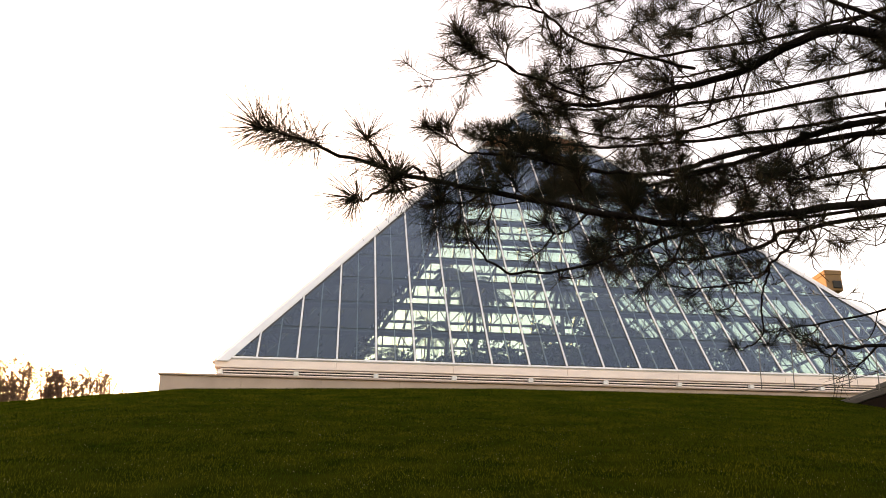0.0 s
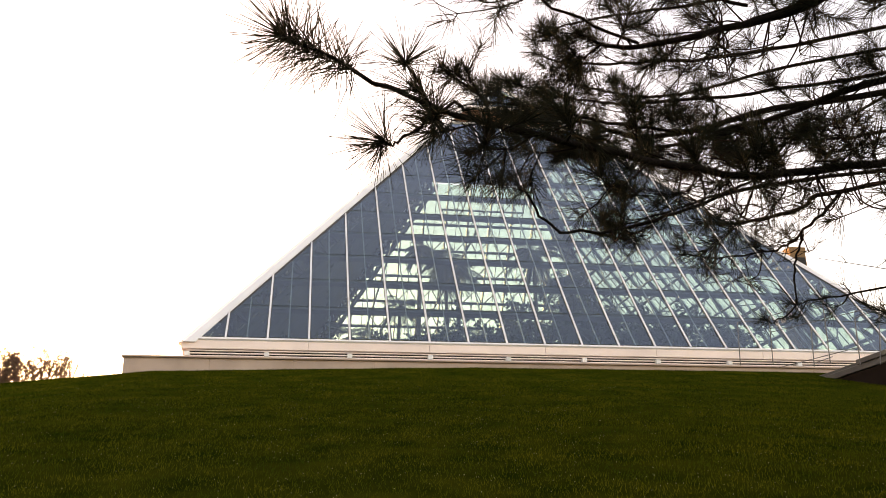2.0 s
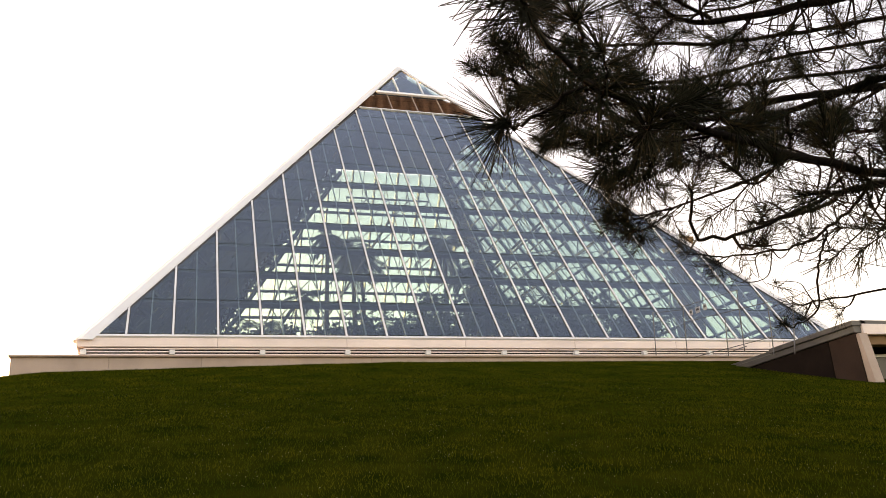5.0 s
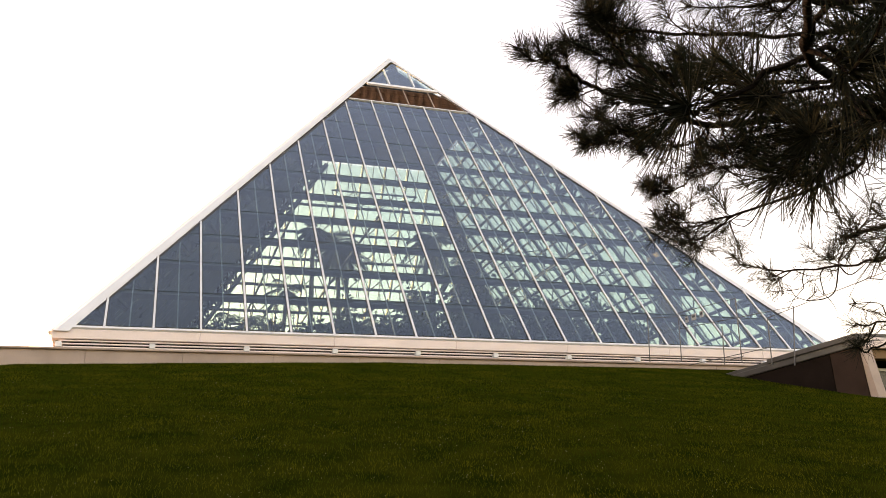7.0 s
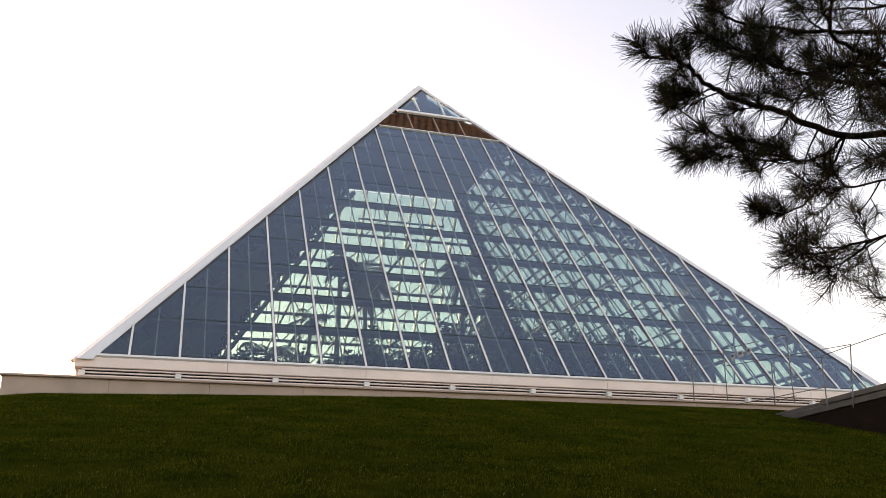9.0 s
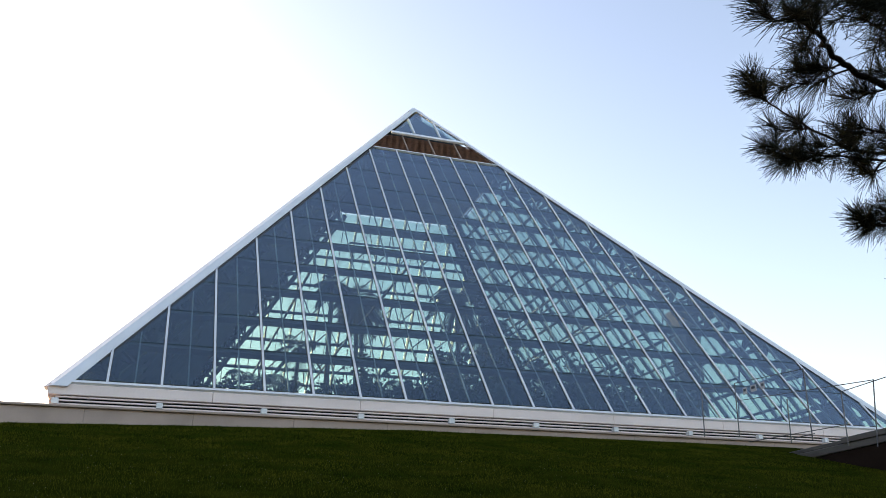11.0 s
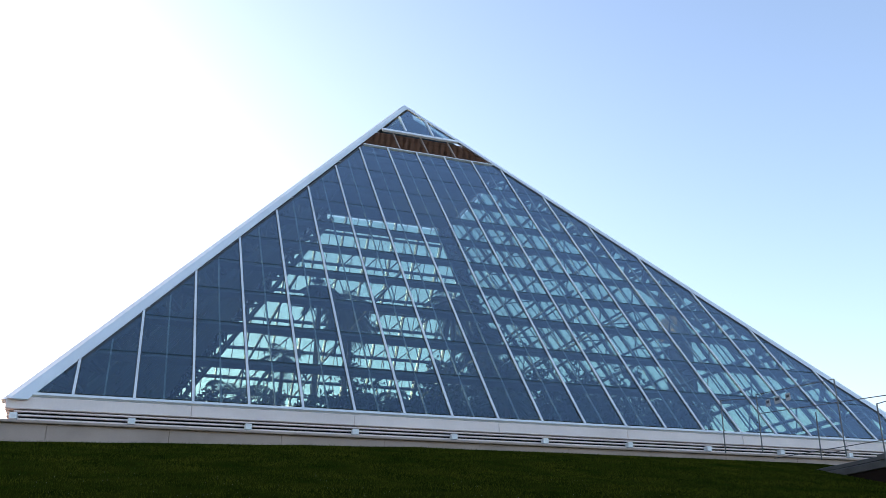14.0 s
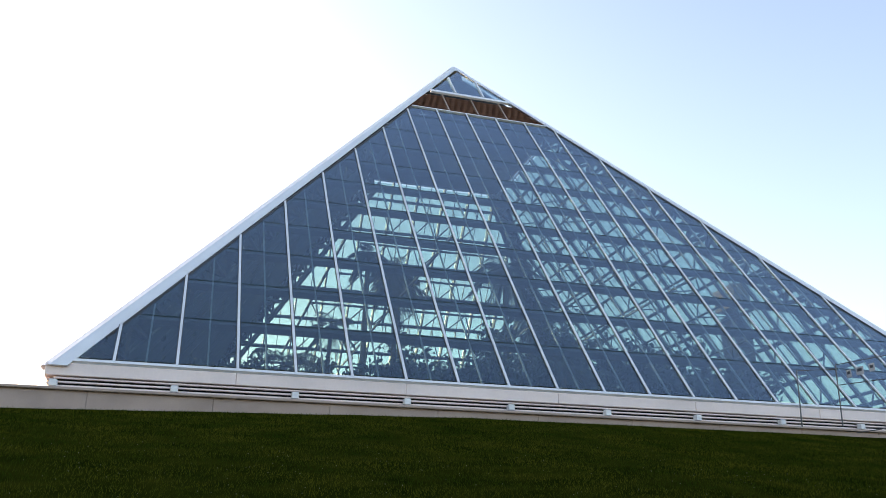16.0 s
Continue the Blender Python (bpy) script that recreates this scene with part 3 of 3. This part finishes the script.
def leafy_shrub(x, y, z0, height, spread, leaves, rng, leaf_mat, label, category, group, leaf=0.06, low=2, stem_mat=None):
    """A many-stemmed shrub with forked twigs and small leaves."""
    bush = tagged(new(category.replace(" ", "_")), label, category, group)
    bush.location = (x, y, z0)
    tips = []
    for k in range(13):
        g = Gather()
        a, tilt = rng.uniform(0, 6.28), rng.uniform(0.05, 0.55)
        end = Vector((math.cos(a) * spread * tilt * 1.6, math.sin(a) * spread * tilt * 1.6, height * rng.uniform(0.7, 1.0)))
        stem = spline([(0, 0, -0.1), end * 0.45 + Vector((rng.uniform(-0.1, 0.1), 0, 0.1)), end], 4)
        g.add(*tube(stem, [0.035 - 0.027 * i / (len(stem) - 1) for i in range(len(stem))], 5))
        for s in range(8):
            p = stem[rng.randrange(low, len(stem))]
            q = p + Vector((rng.uniform(-1, 1), rng.uniform(-1, 1), rng.uniform(0.1, 1.2))) * spread * 0.30
            g.add(*tube([p, p.lerp(q, 0.5) + Vector((0, 0, 0.04)), q], [0.012, 0.008, 0.003], 4))
            tips += [(p, q)]
        mesh_ob("stem", g.v, g.f, stem_mat or M_BARK, bush)
    g = Gather()
    for k in range(leaves):
        p, q = tips[rng.randrange(len(tips))]
        c = p.lerp(q, rng.uniform(0.3, 1.1)) + Vector((rng.gauss(0, 0.09), rng.gauss(0, 0.09), rng.gauss(0, 0.09)))
        d = Vector((rng.gauss(0, 1), rng.gauss(0, 1), rng.gauss(0, 1))).normalized()
        e = d.cross(Vector((rng.gauss(0, 1), rng.gauss(0, 1), rng.gauss(0, 1)))).normalized()
        L = leaf * rng.uniform(0.6, 1.3)
        g.add([c, c + d * L * 0.5 + e * L * 0.28, c + d * L, c + d * L * 0.5 - e * L * 0.28], [(0, 1, 2, 3)])
    mesh_ob("foliage", g.v, g.f, leaf_mat, bush)
    return bush


for k in range(14):
    x = -9.5 + k * 1.25
    leafy_shrub(x + prng.uniform(-0.4, 0.4), -8.6 + prng.uniform(-0.5, 1.2) - (0.6 if k % 2 else 0), -0.52, prng.uniform(1.2, 2.2), 1.2, 1900, prng, M_PALM, "green leafy shrub in the soil bed under glass", "greenhouse shrub", "shrubs in the greenhouse", 0.18, 0)

for x, y, h, sp in ((-0.6, -6.2, 3.4, 1.7), (1.6, -5.2, 4.6, 2.2), (3.6, -6.6, 3.2, 1.8), (5.4, -5.0, 4.0, 2.2), (7.4, -6.8, 2.6, 1.8), (2.8, -2.0, 5.4, 2.4), (-1.2, 0.5, 5.0, 2.0), (6.0, -1.0, 4.4, 2.2), (-3.4, -6.6, 2.4, 1.5)):
    leafy_shrub(x, y, -0.52, h, sp, 2600, prng, M_PALM, "dense dark green broad-leaved tree under the glass", "greenhouse tree", "trees in the greenhouse", 0.22)

# ---------------------------------------------------------------- autumn shrubs at the shoulder of the bank
for x, y, h, sp, n in ((-22.6, -11.3, 1.75, 1.2, 5200), (-21.9, -10.9, 1.65, 1.1, 5200), (-21.2, -11.4, 1.75, 1.1, 5200), (-20.6, -10.9, 1.65, 1.1, 5200), (-20.0, -11.4, 1.75, 1.1, 5200), (-19.4, -10.9, 1.85, 1.1, 5200), (-18.8, -11.3, 1.75, 1.1, 4600),
                       (-18.2, -10.9, 1.65, 1.0, 3800), (-17.6, -11.2, 1.5, 1.0, 3600), (-17.0, -10.8, 1.45, 0.9, 2600), (-16.4, -11.0, 1.2, 0.8, 1200), (-15.9, -10.6, 0.8, 0.6, 60)):
    leafy_shrub(x, y, ground_z(x, y), h * 1.15, sp, n, prng, M_SHRUB, "bare-twigged shrub with rusty brown autumn leaves", "shrub", "shrubs on the bank", 0.068, 0, M_SHRUB)

# ---------------------------------------------------------------- pine tree
TRUNK = Vector((-2.3, -31.9, 0))
nrng = random.Random(5)


def needle_tuft(g, base, tip, count, length):
    """Needles springing from a shoot, sweeping towards its tip."""
    ax = (tip - base)
    ax.normalize()
    a = ax.cross(Vector((0.31, 0.2, 0.93)))
    a.normalize()
    b = ax.cross(a)
    for _ in range(int(count * 0.8)):
        t = nrng.random() ** 0.75
        p = base + (tip - base) * t
        ph = nrng.uniform(0, 6.283)
        spread = nrng.uniform(0.5, 1.5) * (1.0 - 0.25 * t * t)
        r = a * math.cos(ph) + b * math.sin(ph)
        d = (ax * math.cos(spread) + r * math.sin(spread) + Vector((0, 0, 0.05))).normalized()
        n = length * nrng.uniform(0.8, 1.3)
        s = d.cross(r)
        if s.length < 0.05:
            s = a.copy()
        s.normalize()
        u = s.cross(d)
        w = 0.0019
        e = p + d * n + Vector((0, 0, -0.05 * n))
        k = len(g.v)
        for c, wc in ((p, w), (e, w * 0.65)):
            g.v += [tuple(c + s * wc), tuple(c - s * wc * 0.5 + u * wc * 0.87), tuple(c - s * wc * 0.5 - u * wc * 0.87)]
        g.f += [(k, k + 1, k + 4, k + 3), (k + 1, k + 2, k + 5, k + 4), (k + 2, k, k + 3, k + 5)]


pine = tagged(new("pine_tree"), "dark long-needled pine with drooping boughs on the bank", "tree")


def jit(a):
    return Vector((nrng.uniform(-a, a), nrng.uniform(-a, a), nrng.uniform(-a, a)))


def shoot(wood, green, pts, r0, count, length, cover):
    """A thin curved shoot, its last stretch clothed with needles."""
    wood.add(*tube(pts, [r0 - (r0 - 0.0032) * j / (len(pts) - 1) for j in range(len(pts))], 4))
    left, k = cover, len(pts) - 1
    while k > 0 and left > 0:
        L = (pts[k] - pts[k - 1]).length
        f = min(1.0, left / max(L, 1e-4))
        needle_tuft(green, pts[k].lerp(pts[k - 1], f), pts[k], max(3, int(count * min(L, left) / cover)), length)
        left -= L
        k -= 1
    needle_tuft(green, pts[-2], pts[-1], count // 4, length)


def bough(ctrl, thick, twigs, bare=6, tuft=120, length=0.155, reach=0.55, bushy=0.62, start=0.0, tip=1.0, cover=0.34, hang=1.0, bare_from=0.3):
    """A bough from its tip back to the trunk, with curved side twigs, needle shoots and thin hanging twigs."""
    first, second = Vector(ctrl[0]), Vector(ctrl[1])
    ctrl = [first.lerp(second, min(0.5, 0.12 / (second - first).length))] + list(ctrl[1:])
    pts = spline(ctrl, 7)
    n = len(pts)
    wood, green = Gather(), Gather()
    wob = [p + jit(0.012) if 0 < i < n - 1 else p for i, p in enumerate(pts)]
    wood.add(*tube(wob, [0.005 + 0.5 * thick * (i / (n - 1)) ** 0.85 for i in range(n)], 7))
    shoot(wood, green, [q for q in wob[min(5, n - 1)::-1]], 0.006, int(tuft * 2 * tip), length, cover)
    for k in range(twigs):
        f = start + ((k + nrng.uniform(0.2, 0.9)) / twigs) * (bushy - start)
        i = max(1, min(n - 2, int(f * (n - 1))))
        p = wob[i].lerp(wob[i + 1], nrng.random())
        fwd = (wob[i - 1] - wob[i + 1]).normalized()
        ph = nrng.uniform(0, 6.283)
        sidev = fwd.cross(Vector((0, 0, 1))).normalized()
        out = sidev * math.cos(ph) + Vector((0, 0, 1)) * math.sin(ph) * 0.75
        L = reach * nrng.uniform(0.45, 1.2) * (0.6 + 0.8 * f)
        d = (fwd * nrng.uniform(0.4, 1.0) + out * nrng.uniform(0.5, 1.0)).normalized()
        sag = nrng.uniform(0.05, 0.22) * L
        ctl = [p, p + d * L * 0.38 - Vector((0, 0, sag)) + jit(0.06 * L), p + d * L * 0.75 - Vector((0, 0, sag * 1.2)) + jit(0.08 * L), p + d * L + Vector((0, 0, 0.10 * L)) + jit(0.06 * L)]
        tw = spline(ctl, 3)
        shoot(wood, green, tw, 0.009, tuft, length, min(0.30, L * 0.6))
        for c in range(nrng.choice((1, 2, 2, 3))):
            j = nrng.randrange(3, len(tw) - 1)
            d2 = ((tw[j + 1] - tw[j]).normalized() * 0.7 + jit(0.9)).normalized()
            M = nrng.uniform(0.10, 0.24) + 0.12 * L
            e = tw[j] + d2 * M
            mid = tw[j].lerp(e, 0.5) + jit(0.03) - Vector((0, 0, 0.04 * M))
            shoot(wood, green, [tw[j], mid, e + Vector((0, 0, 0.08 * M))], 0.005, int(tuft * nrng.uniform(0.4, 0.8)), length * 0.95, M * 0.7)
    for k in range(bare):
        i = int(nrng.uniform(bare_from, 0.95) * (n - 2))
        p = wob[i]
        L = nrng.uniform(0.35, 1.0) * hang
        drift = Vector((nrng.uniform(-0.9, 0.3), nrng.uniform(-0.7, 0.3), 0))
        dn = nrng.uniform(0.3, 1.0) * nrng.choice((1, 1, 1, -0.5))
        q = spline([p, p + drift * L * 0.25 - Vector((0, 0, 0.45 * L * dn)) + jit(0.05), p + drift * L * 0.75 - Vector((0, 0, 0.75 * L * dn)) + jit(0.06), p + drift * L * 1.4 - Vector((0, 0, 0.62 * L * dn)) + jit(0.05)], 4)
        wood.add(*tube(q, [0.007 - 0.0045 * j / (len(q) - 1) for j in range(len(q))], 4))
        for s in range(3):
            j = nrng.randrange(3, len(q))
            e = q[j] + Vector((nrng.uniform(-0.3, 0.2), nrng.uniform(-0.25, 0.2), nrng.uniform(-0.2, 0.15)))
            pt = [q[j], q[j].lerp(e, 0.5) + jit(0.03), e]
            if nrng.random() < 0.28:
                shoot(wood, green, pt, 0.004, int(tuft * 0.4), length * 0.8, 0.12)
            else:
                wood.add(*tube(pt, [0.004, 0.0035, 0.002], 3))
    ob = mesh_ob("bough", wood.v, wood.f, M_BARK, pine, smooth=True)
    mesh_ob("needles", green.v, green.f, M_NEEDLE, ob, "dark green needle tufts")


def to_trunk(z):
    return (TRUNK.x, TRUNK.y, z)


trunk_pts = [(TRUNK.x + 0.05 * math.sin(i), TRUNK.y + 0.04 * math.cos(2 * i), ground_z(TRUNK.x, TRUNK.y) - 0.2 + i * 0.9) for i in range(15)]
v, f = tube(trunk_pts, [0.30 - 0.017 * i + (0.08 if i == 0 else 0) for i in range(15)], 12)
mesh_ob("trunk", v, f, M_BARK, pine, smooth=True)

LOW_LIMB, MID_LIMB = (-5.34, -33.86, -3.95), (-5.26, -31.69, -2.52)
bough([(-9.56, -35.58, -4.57), (-8.85, -34.70, -4.32), (-8.03, -34.25, -4.23), (-6.90, -34.05, -4.25), LOW_LIMB, to_trunk(-3.0)], 0.055, 12, 42, tuft=120, length=0.165, reach=0.34, start=0.20, bushy=0.72, tip=1.5, cover=0.50, hang=0.7, bare_from=0.5)
bough([(-9.02, -35.00, -4.25), (-8.96, -34.92, -4.30), (-8.85, -34.70, -4.32)], 0.008, 0, 0, tuft=80, length=0.17, cover=0.16)
bough([(-9.12, -34.42, -4.38), (-8.95, -34.40, -4.36), (-8.74, -34.62, -4.27), (-8.62, -34.62, -4.34)], 0.010, 0, 0, tuft=150, length=0.215, cover=0.22)
bough([(-6.70, -31.45, -2.90), (-6.07, -31.46, -2.71), MID_LIMB, (-4.15, -32.30, -2.30), to_trunk(-2.0)], 0.075, 17, 34, tuft=130, length=0.165, bushy=0.8, start=0.15, hang=1.2)
bough([(-7.80, -33.55, -3.05), (-7.17, -33.31, -2.96), (-6.18, -33.61, -2.79), (-5.35, -34.00, -2.60), to_trunk(-1.6)], 0.085, 13, 30, tuft=120, length=0.165, reach=0.45, bushy=0.92, start=0.1)
bough([(-8.42, -33.95, -2.90), (-7.95, -33.64, -2.90), (-7.17, -33.32, -2.94)], 0.014, 4, 1, tuft=100, length=0.165, reach=0.34)
bough([(-8.36, -34.17, -2.74), (-7.82, -34.05, -2.69), (-7.40, -33.75, -2.70), (-6.50, -33.62, -2.78)], 0.016, 5, 4, tuft=100, length=0.165, reach=0.42)
bough([(-8.61, -33.20, -3.10), (-8.12, -32.85, -3.20), (-7.64, -32.60, -3.07), (-7.05, -32.40, -3.05), (-6.10, -32.00, -2.85), MID_LIMB], 0.026, 8, 1, tuft=110, length=0.15, reach=0.32, start=0.12, bushy=0.85)
bough([(-8.50, -34.70, -4.66), (-8.10, -34.15, -4.68), (-7.50, -33.78, -4.48), (-6.80, -33.70, -4.20), LOW_LIMB], 0.016, 1, 3, tuft=22, length=0.12, reach=0.2, cover=0.15, hang=0.3)
bough([(-5.28, -31.03, -4.20), (-5.10, -31.06, -4.25), (-4.99, -31.24, -4.15), (-5.02, -31.38, -3.85), (-4.95, -31.50, -3.55)], 0.012, 0, 1, tuft=75, length=0.13, cover=0.22)
bough([(-6.30, -32.20, -3.78), (-6.05, -32.00, -3.70), (-5.66, -31.66, -3.54), (-5.03, -31.58, -3.35), (-4.70, -31.85, -3.25), to_trunk(-2.8)], 0.040, 3, 12, tuft=45, length=0.13, reach=0.24, start=0.05, bushy=0.7, cover=0.2, hang=0.45)
bough([(-5.10, -30.85, -2.20), (-4.70, -30.95, -2.28), (-4.40, -31.40, -2.50), (-4.10, -31.85, -2.62), to_trunk(-2.2)], 0.035, 13, 10, tuft=120, length=0.15, reach=0.40, start=0.05, bushy=0.85, hang=0.8)
bough([(-5.91, -33.40, -4.82), (-5.71, -33.50, -4.89), (-5.26, -33.45, -4.85), (-3.8, -32.8, -4.5), to_trunk(-4.0)], 0.03, 3, 3, tuft=25, reach=0.3, hang=0.35)
bough([(-7.80, -31.08, -1.90), (-7.66, -31.04, -2.00), (-7.47, -30.99, -2.06), (-7.12, -30.83, -2.10), (-6.60, -30.80, -2.17), (-6.09, -30.86, -2.31), (-5.43, -30.98, -2.22), (-4.72, -31.40, -2.15), to_trunk(-1.9)], 0.06, 10, 2, tuft=130, length=0.15, reach=0.30, start=0.12, bushy=0.6, cover=0.42, tip=0.6)
bough([(-7.82, -31.45, -2.10), (-7.29, -31.40, -2.20), (-6.87, -31.40, -2.26), (-6.32, -31.40, -2.25), (-5.00, -31.55, -2.10), to_trunk(-1.6)], 0.030, 7, 1, tuft=115, length=0.145, reach=0.30, start=0.1, bushy=0.75)
bough([(-7.00, -30.82, -1.66), (-6.66, -30.80, -1.74), (-6.27, -30.80, -1.80), (-5.63, -30.85, -1.78), (-4.60, -31.20, -1.60), to_trunk(-1.3)], 0.030, 7, 1, tuft=115, length=0.145, reach=0.30, start=0.1, bushy=0.75)
bough([(-6.72, -29.48, -1.78), (-6.45, -29.80, -2.00), (-6.06, -30.28, -2.24), (-6.02, -30.62, -2.31), (-6.09, -30.86, -2.31)], 0.012, 8, 0, tuft=120, length=0.15, reach=0.24, start=0.08, bushy=0.8, cover=0.5)
bough([(-6.70, -29.46, -1.25), (-6.47, -29.68, -1.62), (-6.25, -29.95, -2.00), (-6.06, -30.28, -2.20)], 0.012, 8, 0, tuft=110, length=0.15, reach=0.16, start=0.08, bushy=0.95, cover=0.6)
bough([(-5.82, -29.42, -2.34), (-5.70, -29.85, -2.42), (-5.80, -30.30, -2.36), (-6.09, -30.86, -2.31)], 0.010, 2, 0, reach=0.16, bushy=0.3, tuft=150)
bough([(-6.50, -30.48, -3.16), (-6.17, -30.58, -3.12), (-5.64, -30.66, -2.96), (-4.90, -31.10, -2.72), MID_LIMB], 0.022, 8, 1, tuft=75, reach=0.36, bushy=0.5, tip=0.8)
bough([(-6.28, -30.36, -3.20), (-6.05, -30.50, -3.18), (-5.80, -30.62, -3.02)], 0.010, 3, 0, tuft=70, reach=0.26, tip=0.7)
bough([(-5.62, -30.25, -3.30), (-5.26, -30.51, -3.44), (-4.85, -30.90, -3.47), (-4.92, -31.50, -3.50), (-4.70, -31.85, -3.25)], 0.020, 6, 9, tuft=60, length=0.14, reach=0.26, bushy=0.7, hang=0.7)
bough([(-4.62, -30.34, -3.88), (-4.26, -30.51, -3.85), (-3.4, -31.1, -3.75), to_trunk(-3.3)], 0.02, 2, 3, tuft=60, reach=0.3)
bough([(-7.30, -30.95, -1.45), (-6.89, -30.95, -1.57), (-6.20, -31.13, -1.63), (-5.00, -31.45, -1.60), to_trunk(-1.0)], 0.035, 8, 1, tuft=110, reach=0.34, start=0.12, bushy=0.85)
bough([(-7.00, -30.60, -1.05), (-6.77, -30.78, -1.01), (-5.97, -31.10, -0.97), (-4.4, -31.5, -0.8), to_trunk(-0.2)], 0.035, 8, 1, tuft=110, reach=0.38, bushy=0.8)
bough([(-5.60, -30.00, -0.50), (-5.00, -30.4, -0.65), (-4.2, -30.9, -0.6), to_trunk(-0.1)], 0.035, 5, 4, tuft=90, reach=0.55)
bough([(-4.90, -29.10, -1.84), (-4.50, -29.6, -1.92), (-3.6, -30.7, -1.8), to_trunk(-1.2)], 0.03, 6, 4, reach=0.5)
bough([(-6.90, -31.80, -0.30), (-5.60, -31.8, -0.4), (-4.2, -31.8, -0.2), to_trunk(0.3)], 0.04, 11, 6, reach=0.65)
bough([(-7.30, -34.60, -2.10), (-6.40, -34.2, -2.2), (-5.0, -33.5, -2.0), to_trunk(-1.1)], 0.04, 10, 8, reach=0.55)
bough([(-5.20, -29.90, 0.20), (-4.4, -30.6, 0.2), (-3.2, -31.5, 0.5), to_trunk(0.9)], 0.04, 9, 4, reach=0.65)

# upper crown all round the trunk, unseen, added to shade the bank
for k in range(26):
    a = radians(k * 137.5)
    z = 1.5 + 0.18 * k
    L = 5.4 - 0.13 * k
    d = Vector((math.cos(a), math.sin(a), 0))
    t = TRUNK + d * L
    bough([(t.x, t.y, z - 0.1), (t.x - d.x * L * 0.3, t.y - d.y * L * 0.3, z - 0.25), (t.x - d.x * L * 0.65, t.y - d.y * L * 0.65, z - 0.1), to_trunk(z + 0.3)], 0.045, 18, 2, tuft=95, reach=1.0, bushy=0.88)
# lower ring turned away from the view, added for the same shade
for k, a in enumerate((-150, -120, -95, -60, -30, 0, 30, 60)):
    a = radians(a)
    z = -1.6 + 0.55 * (k % 4)
    d = Vector((math.cos(a), math.sin(a), 0))
    L = 2.8 if a < radians(-100) else 4.6
    t = TRUNK + d * L
    bough([(t.x, t.y, z - 0.3), (t.x - d.x * L * 0.3, t.y - d.y * L * 0.3, z - 0.3), (t.x - d.x * L * 0.65, t.y - d.y * L * 0.65, z - 0.1), to_trunk(z + 0.3)], 0.035, 10, 3, tuft=100, reach=0.6, bushy=0.8, hang=0.5)

# ---------------------------------------------------------------- grass and clover on the bank
grng = random.Random(3)
g = Gather()
for _ in range(330000):
    y = -13.1 - 23.4 * grng.random() ** 1.2
    x = grng.uniform(-21, 6.0)
    if x > -6 and y < -33:
        continue
    z = ground_z(x, y)
    a, h = grng.uniform(0, 6.283), grng.uniform(0.02, 0.05)
    c, s = math.cos(a) * 0.004, math.sin(a) * 0.004
    k = len(g.v)
    g.v += [(x - c, y - s, z - 0.01), (x + c, y + s, z - 0.01), (x + grng.gauss(0, 0.02), y + grng.gauss(0, 0.02), z + h)]
    g.f.append((k, k + 1, k + 2))
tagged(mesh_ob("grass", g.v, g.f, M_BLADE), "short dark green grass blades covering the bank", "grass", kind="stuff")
g = Gather()
for _ in range(1300):
    cx, cy = grng.uniform(-17, -1), -17.0 - 18.5 * grng.random() ** 0.6
    for _ in range(grng.choice((1, 1, 2, 4))):
        x, y = cx + grng.gauss(0, 0.3), cy + grng.gauss(0, 0.3)
        r = grng.uniform(0.0028, 0.0055)
        c = Vector((x, y, ground_z(x, y) + 0.055))
        vs = [c + Vector(d) * r for d in ((1, 0, 0), (0, 1, 0), (-1, 0, 0), (0, -1, 0), (0, 0, 1), (0, 0, -1.5))]
        g.add(vs, [(0, 1, 4), (1, 2, 4), (2, 3, 4), (3, 0, 4), (1, 0, 5), (2, 1, 5), (3, 2, 5), (0, 3, 5)])
tagged(mesh_ob("clover_heads", g.v, g.f, M_CLOVER), "tiny pale clover heads scattered through the grass", "clover", kind="stuff")
